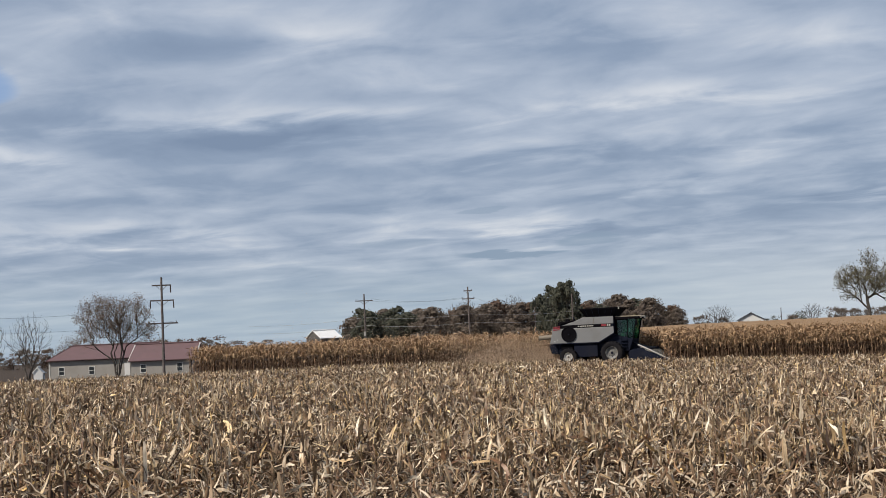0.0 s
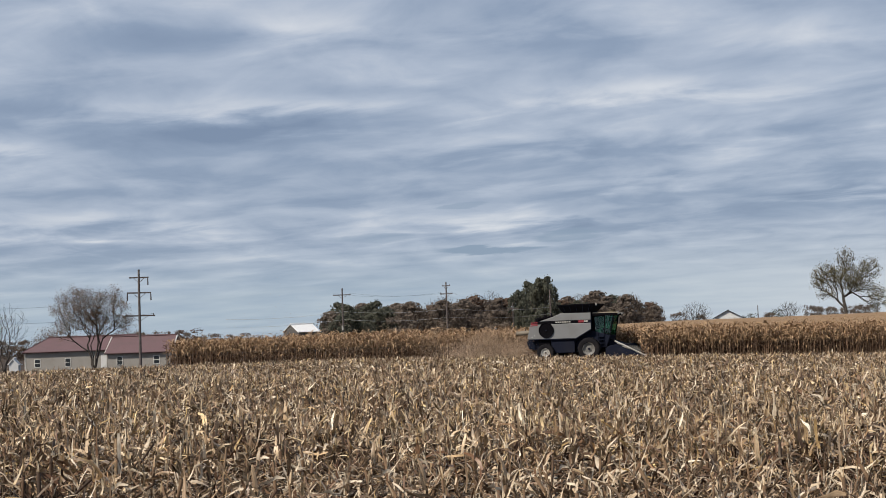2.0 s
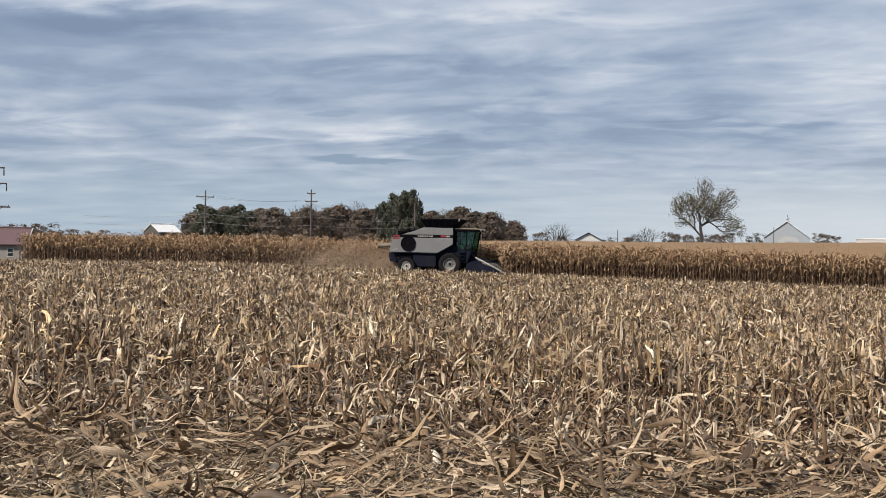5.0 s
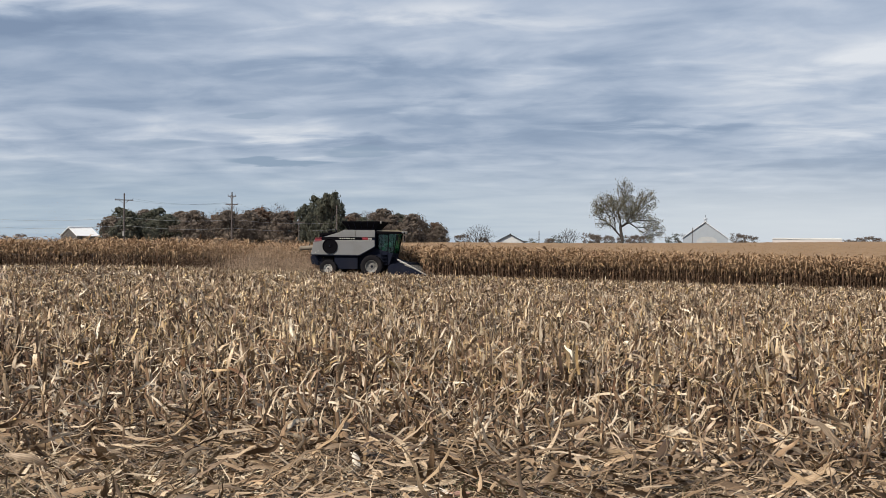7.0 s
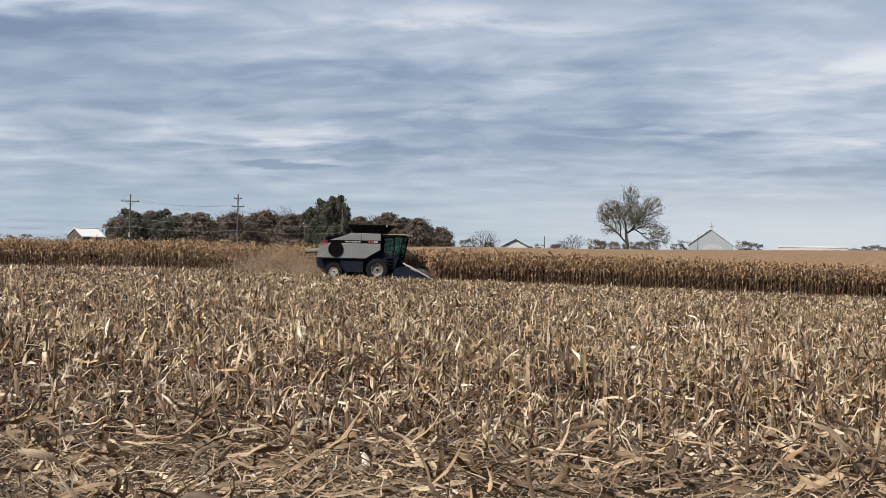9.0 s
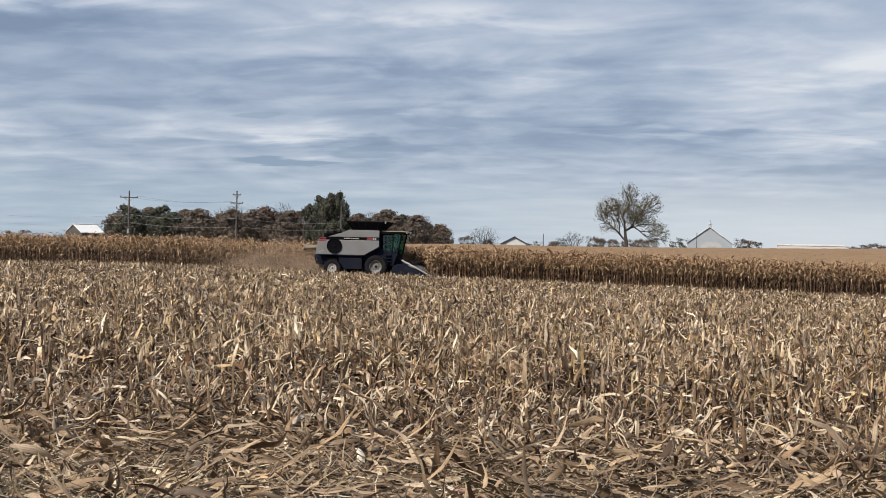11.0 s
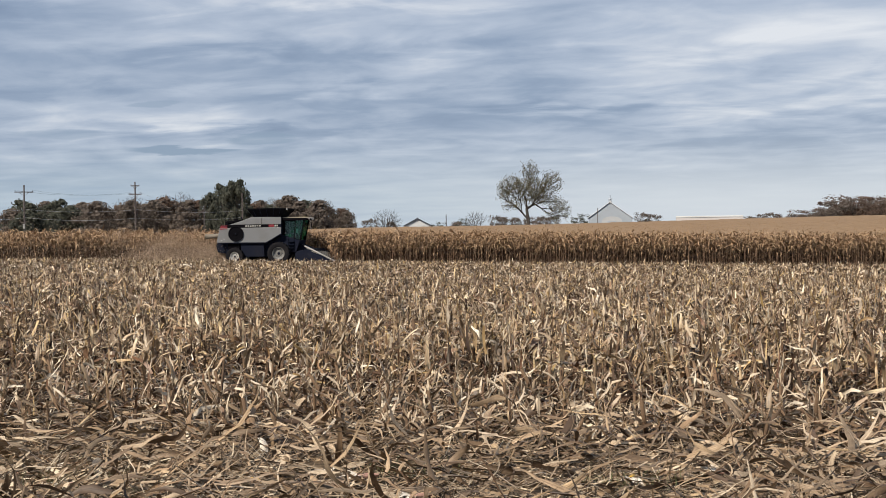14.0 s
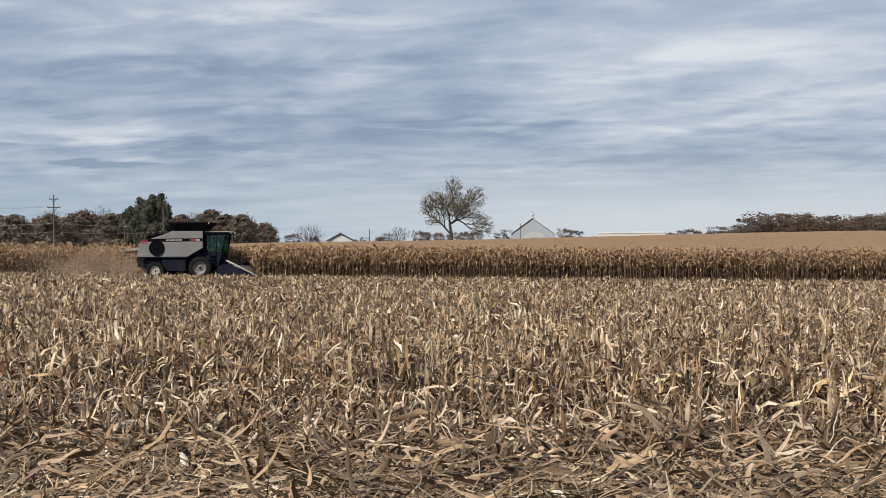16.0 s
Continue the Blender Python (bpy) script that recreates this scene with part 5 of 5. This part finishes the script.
ox, oy, oz = on_ground(3.05, 410)
home = thing("white_house", "white gabled house with a dark roof beyond the corn", "house", pose(ox, oy, oz, 0, 0, -3 + 90))
e0, e1 = 1.6 + 410 * math.tan(radians(0.47)) - oz, 1.6 + 410 * math.tan(radians(0.76)) - oz
gable_wing(home, 0, 9, -3.9, 3.9, e0, e1, M_WHITE, M_DARKROOF, 0.5)
lx, ly, lz = on_ground(14.9, 470)
long_shed = thing("long_low_shed", "long low pale shed far beyond the corn", "shed", pose(lx, ly, lz, 0, 0, -15))
lt = 1.6 + 470 * math.tan(radians(0.665)) - lz
gable_wing(long_shed, -10.5, 11.5, 0, 8, lt - 0.25, lt, material("pinkish_siding", worn((0.60, 0.56, 0.55), (0.52, 0.49, 0.47), 1, 0.3), 0.8), M_TRIM, 0.03)

# ---- poles and wires ----
M_POLE = material("weathered_pole_wood", lambda k, p: k.ramp(k.noise(p, 4, 5), (0.3, (0.07, 0.060, 0.058)), (0.7, (0.14, 0.122, 0.118))), 0.95)
M_PORCELAIN = material("dark_insulator", (0.06, 0.05, 0.05), 0.3)
M_WIRE = material("dull_wire", (0.10, 0.11, 0.12), 0.6, 0.5)


def utility_pole(az, dist, tip, arms, label, turn, thick=0.17):
    """A wooden pole. arms: height below the tip, half lengths left and right, and insulators that hang."""
    x, y, z = on_ground(az, dist)
    h = 1.6 + dist * math.tan(radians(tip)) - z
    p = thing("utility_pole", label, "utility pole", pose(x, y, z, 0, 0, turn), "utility poles")
    part("pole", rod((0, 0, -0.4), (0, 0, h), thick, thick * 0.7, 12), M_POLE, p)
    for below, lft, rgt, hung in arms:
        a = part("crossarm", block(-lft, rgt, -0.07, 0.07, h - below - 0.1, h - below + 0.08, 0.01), M_POLE, p, "wooden crossarm")
        if lft + rgt > 1.2:
            part("brace", joined(rod((-lft * 0.55, -0.09, h - below - 0.05), (0, -0.13, h - below - 0.75), 0.03, sides=6), rod((rgt * 0.55, -0.09, h - below - 0.05), (0, -0.13, h - below - 0.75), 0.03, sides=6)), M_POLE, a)
        for ix in hung:
            part("insulator", rod((ix, 0, h - below - 0.1), (ix, 0, h - below - 1.0), 0.07, 0.09, 8), M_PORCELAIN, a, "string of dark insulators")
        if not hung:
            for ix in (-lft * 0.9, rgt * 0.9):
                part("insulator", rod((ix, 0, h - below + 0.08), (ix, 0, h - below + 0.28), 0.05, 0.04, 8), M_PORCELAIN, a)
    return p, h


PA, ha = utility_pole(-20.9, 186, 3.25, ((1.05, 1.25, 1.25, (1.15,)), (3.05, 1.55, 1.55, (-1.5, 1.5)), (6.05, 1.85, 2.0, ())), "tall wooden utility pole with three crossarms", 22, 0.19)
PB, hb = utility_pole(-12.69, 276, 2.24, ((1.3, 1.8, 1.7, ()),), "wooden utility pole with a single crossarm", 12, 0.19)
PC, hc = utility_pole(-8.4, 266, 2.36, ((0.75, 0.8, 0.8, ()), (2.3, 1.2, 1.2, ())), "wooden utility pole with two crossarms", 8, 0.17)
utility_pole(-4.13, 335, 1.88, (), "bare wooden utility pole in front of trees", 4, 0.2)
utility_pole(-2.85, 385, 1.45, ((0.5, 0.3, 0.3, ()),), "short wooden utility pole beside a wood", 4, 0.2)
utility_pole(-5.67, 372, 1.40, ((1.6, 1.5, 1.5, ()),), "wooden utility pole with a low crossarm", 4, 0.17)
utility_pole(-1.35, 388, 0.95, ((0.3, 0.4, 0.4, ()),), "short wooden utility pole beside a wood", 4, 0.2)
utility_pole(4.22, 400, 0.90, (), "thin bare pole beyond the corn", 0, 0.15)
utility_pole(10.45, 372, 1.08, (), "thin dark pole in front of a barn", 0, 0.12)


def wire(a, b, sag, r=0.012, mat=M_WIRE):
    a, b = np.array(a), np.array(b)
    s = np.linspace(0, 1, 15)[:, None]
    p = a + (b - a) * s - np.array([0, 0, 1.0]) * sag * 4 * s * (1 - s)
    ob = new("power_line", mesh_of("power_line", *tubes(p[:-1], p[1:], r, r, 4), mat))
    return tagged(ob, "thin dark sagging overhead wire between poles", "power line", "power lines")


def tip_of(az, dist, tip, below, off):
    x, y, z = on_ground(az, dist)
    return x + off * math.cos(radians(az)), y - off * math.sin(radians(az)), 1.6 + dist * math.tan(radians(tip)) - below


for below, off in ((4.0, -1.5), (5.8, 1.8)):
    A = tip_of(-20.9, 186, 3.25, below, off)
    wire(A, tip_of(-36, 150, 4.0, below, off), 1.2)
for off in (-1.7, 1.6):
    A = tip_of(-20.9, 186, 3.25, 5.8, off)
    B = tip_of(-12.69, 276, 2.24, 1.0, off)
    C = tip_of(-8.4, 266, 2.36, 2.0, off * 0.65)
    wire(B, C, 0.7)
    wire(C, tip_of(-5.67, 372, 1.40, 1.3, off * 0.8), 1.0)
M_CABLE = material("pale_weathered_cable", (0.34, 0.35, 0.36), 0.6)
for drop in (4.6, 6.2):   # thicker cables lower on the poles
    B, C = tip_of(-12.69, 276, 2.24, drop, 0.2), tip_of(-8.4, 266, 2.36, drop + 0.6, 0.2)
    for a, b in ((tip_of(-17.5, 300, 2.0, drop, 0.2), B), (B, C), (C, tip_of(-4.13, 335, 1.88, drop - 0.4, 0.0))):
        wire(a, b, 0.5, 0.022, M_CABLE)
part("meter_box", block(-0.3, 0.05, -0.42, -0.2, hb - 8.3, hb - 7.4, 0.02), M_PALE, PB, "pale box on the pole")


# ---- the nearest pieces, each on its own ----
def stub_mesh(k):
    """A cut corn stub with a swollen joint, torn fibres on top and leaf sheaths round its foot."""
    g = np.random.default_rng(400 + k)
    h = g.uniform(0.2, 0.46)
    lean = g.normal(0, 0.22, 2)
    knots = [np.array([lean[0] * z, lean[1] * z, z]) * 1.0 for z in (-0.03, h * 0.35, h * 0.38, h * 0.42, h)]
    r = g.uniform(0.014, 0.021)
    stem = tubes(np.array(knots[:-1]), np.array(knots[1:]), np.array([r, r * 0.95, r * 1.25, r * 0.95]), np.array([r * 0.95, r * 1.25, r * 0.95, r * 0.8]), 6)
    a = g.uniform(0, 6.3, 5)
    fray = ribbons(np.repeat(knots[-1][None], 5, 0), a, g.normal(0.9, 0.4, 5), g.uniform(0.05, 0.16, 5), g.uniform(0.008, 0.024, 5), g.uniform(-0.2, 1.4, 5), 2, 0.0, 0.0, 0.3)
    m = 11
    s = g.uniform(0.1, 0.95, m)[:, None]
    leaf = ribbons(knots[0] + (knots[-1] - knots[0]) * s, g.uniform(0, 6.3, m), g.normal(0.85, 0.5, m), g.uniform(0.1, 0.38, m), np.where(g.random(m) < 0.5, g.uniform(0.008, 0.02, m), g.uniform(0.02, 0.048, m)), g.uniform(-0.2, 2.4, m), 4, g.normal(0, 0.8, m), 0.15, 0.5, 0.0, 0.36)
    return mesh_of("stub", *stem, M_STALK), mesh_of("torn_fibre", *fray, M_HUSK), mesh_of("leaf_sheath", *leaf, M_HUSK)


STUBS = [stub_mesh(k) for k in range(14)]
for i, p in enumerate(own_p):
    a, b, c = STUBS[i % 14]
    st = new("stub", a)
    st.parent = stubble
    st.matrix_basis = pose(*p, 0, 0, i * 67 % 360)
    for nm, me in (("torn_fibre", b), ("leaf_sheath", c)):
        o = new(nm, me)
        o.parent = st


def leaf_mesh(k):
    """A long dry corn leaf, creased and rippled."""
    g = np.random.default_rng(500 + k)
    return mesh_of("corn_leaf", *ribbons([[0, 0, 0.03]], 0, g.uniform(0.05, 0.35), g.uniform(0.25, 0.65), g.uniform(0.04, 0.075), g.uniform(0.3, 1.1), 7, g.normal(0, 1.0), 0.2, 0.75, g.normal(0, 1.2), 0.16), M_LITTER)


LEAVES = [leaf_mesh(k) for k in range(12)]
mat_leaf = thing("leaf_mat", "broad dry corn leaves lying in a mat before the stubble", "corn leaves")
for i in range(230):
    y = 7.4 + 3.4 * ((i * 0.618) % 1)
    x = y * math.tan(radians(-26 + 50 * ((i * 0.7548) % 1)))
    o = new("corn_leaf", LEAVES[i % 12])
    o.parent = mat_leaf
    o.matrix_basis = pose(x, y, float(ground_z(x, y)) + 0.012 + 0.03 * ((i * 0.37) % 1), 0, 0, i * 137.5 % 360)

M_COB = material("bare_red_cob", worn((0.40, 0.22, 0.18), (0.5, 0.36, 0.28), 30, 0.6), 0.85, 0, 0.8, 120)
M_KERNEL = material("yellow_kernels", worn((0.62, 0.38, 0.08), (0.5, 0.28, 0.07), 60, 0.5), 0.5, 0, 0.6, 150)
M_PAPER = material("white_husk", worn((0.80, 0.735, 0.63), (0.58, 0.48, 0.37), 12, 0.5), 0.7)
cob_spots = ((-1.89, 9.45, 20), (-1.65, 8.88, 70), (-2.06, 9.33, 130), (-0.08, 9.19, 10), (0.19, 9.16, 95), (-2.9, 8.7, 40), (1.92, 9.02, 160), (2.6, 9.2, 60), (0.5, 8.42, 110), (-0.53, 9.0, 30))
for i, (x, y, turn) in enumerate(cob_spots):
    cob = thing("corn_cob", "broken reddish corn cob with torn pale husk on the soil", "corn cob", pose(x, y, float(ground_z(x, y)) + 0.07, 0, 0, turn), "corn cobs")
    part("core", moved(spun(((0.002, -0.075), (0.011, -0.07), (0.017, -0.03), (0.018, 0.03), (0.014, 0.07), (0.002, 0.078)), 12), pose(0, 0, 0)), M_COB if i % 3 else M_KERNEL, cob)
    part_of("husk", [ribbons(np.array([[0, 0.06, 0.0]] * 4), [1.2, 1.9, 0.7, 2.4], 0.35, [0.14, 0.2, 0.12, 0.17], 0.05, [0.6, 0.9, 0.2, 1.2], 3, 0.3, 0.15)], M_PAPER, cob, "pale torn husk")

# thin green grass that comes up through the mat
M_GRASS = material("thin_green_grass", varied((0.075, 0.105, 0.045), (0.12, 0.14, 0.065), (0.17, 0.165, 0.085), grain=12), 0.7)
blades = []
for x, y, rx, ry, n in ((-1.7, 8.85, 0.55, 0.3, 420), (-3.3, 9.0, 0.7, 0.4, 520), (0.5, 9.35, 0.4, 0.2, 240), (-2.5, 8.55, 0.5, 0.3, 300), (1.9, 8.9, 0.4, 0.2, 180)):
    q = patch_of(x, y, rx, ry, n)
    blades.append(ribbons(q, U(0, 2 * np.pi, n), N_(1.1, 0.35, n), U(0.05, 0.15, n), U(0.003, 0.007, n), U(0, 1.4, n), 2))
stuff("grass", blades, M_GRASS, "thin green grass among corn trash on the soil", "grass")

# broad torn leaves that lie over the edge of the stubble: place, heading, rise, length, width, droop
for x, y, head, rise, length, width, droop in ((0.63, 10.7, 35, 0.25, 0.75, 0.06, 0.35), (-0.55, 10.3, 100, 1.25, 0.30, 0.065, 2.6), (-0.3, 10.6, 150, 0.5, 0.5, 0.05, 1.2),
                                               (1.35, 10.4, -20, 0.15, 0.6, 0.06, 0.2), (2.1, 10.3, 170, 0.2, 0.7, 0.07, 0.3), (-2.1, 10.6, 20, 0.4, 0.45, 0.09, 1.4),
                                               (-1.3, 10.5, 200, 0.1, 0.55, 0.06, 0.2), (0.1, 10.7, -10, 0.3, 0.6, 0.05, 0.7), (3.0, 10.3, 15, 0.2, 0.7, 0.06, 0.4), (-3.3, 10.9, 160, 0.5, 0.5, 0.07, 1.3)):
    me = mesh_of("torn_leaf", *ribbons([[0, 0, 0.06]], 0, rise, length, width, droop, 8, 0.5, 0.2, 0.7, 0.5), M_PAPER if droop > 2 else M_LITTER)
    o = new("torn_leaf", me)
    o.parent = mat_leaf
    o.matrix_basis = pose(x, y, float(ground_z(x, y)), 0, 0, head)
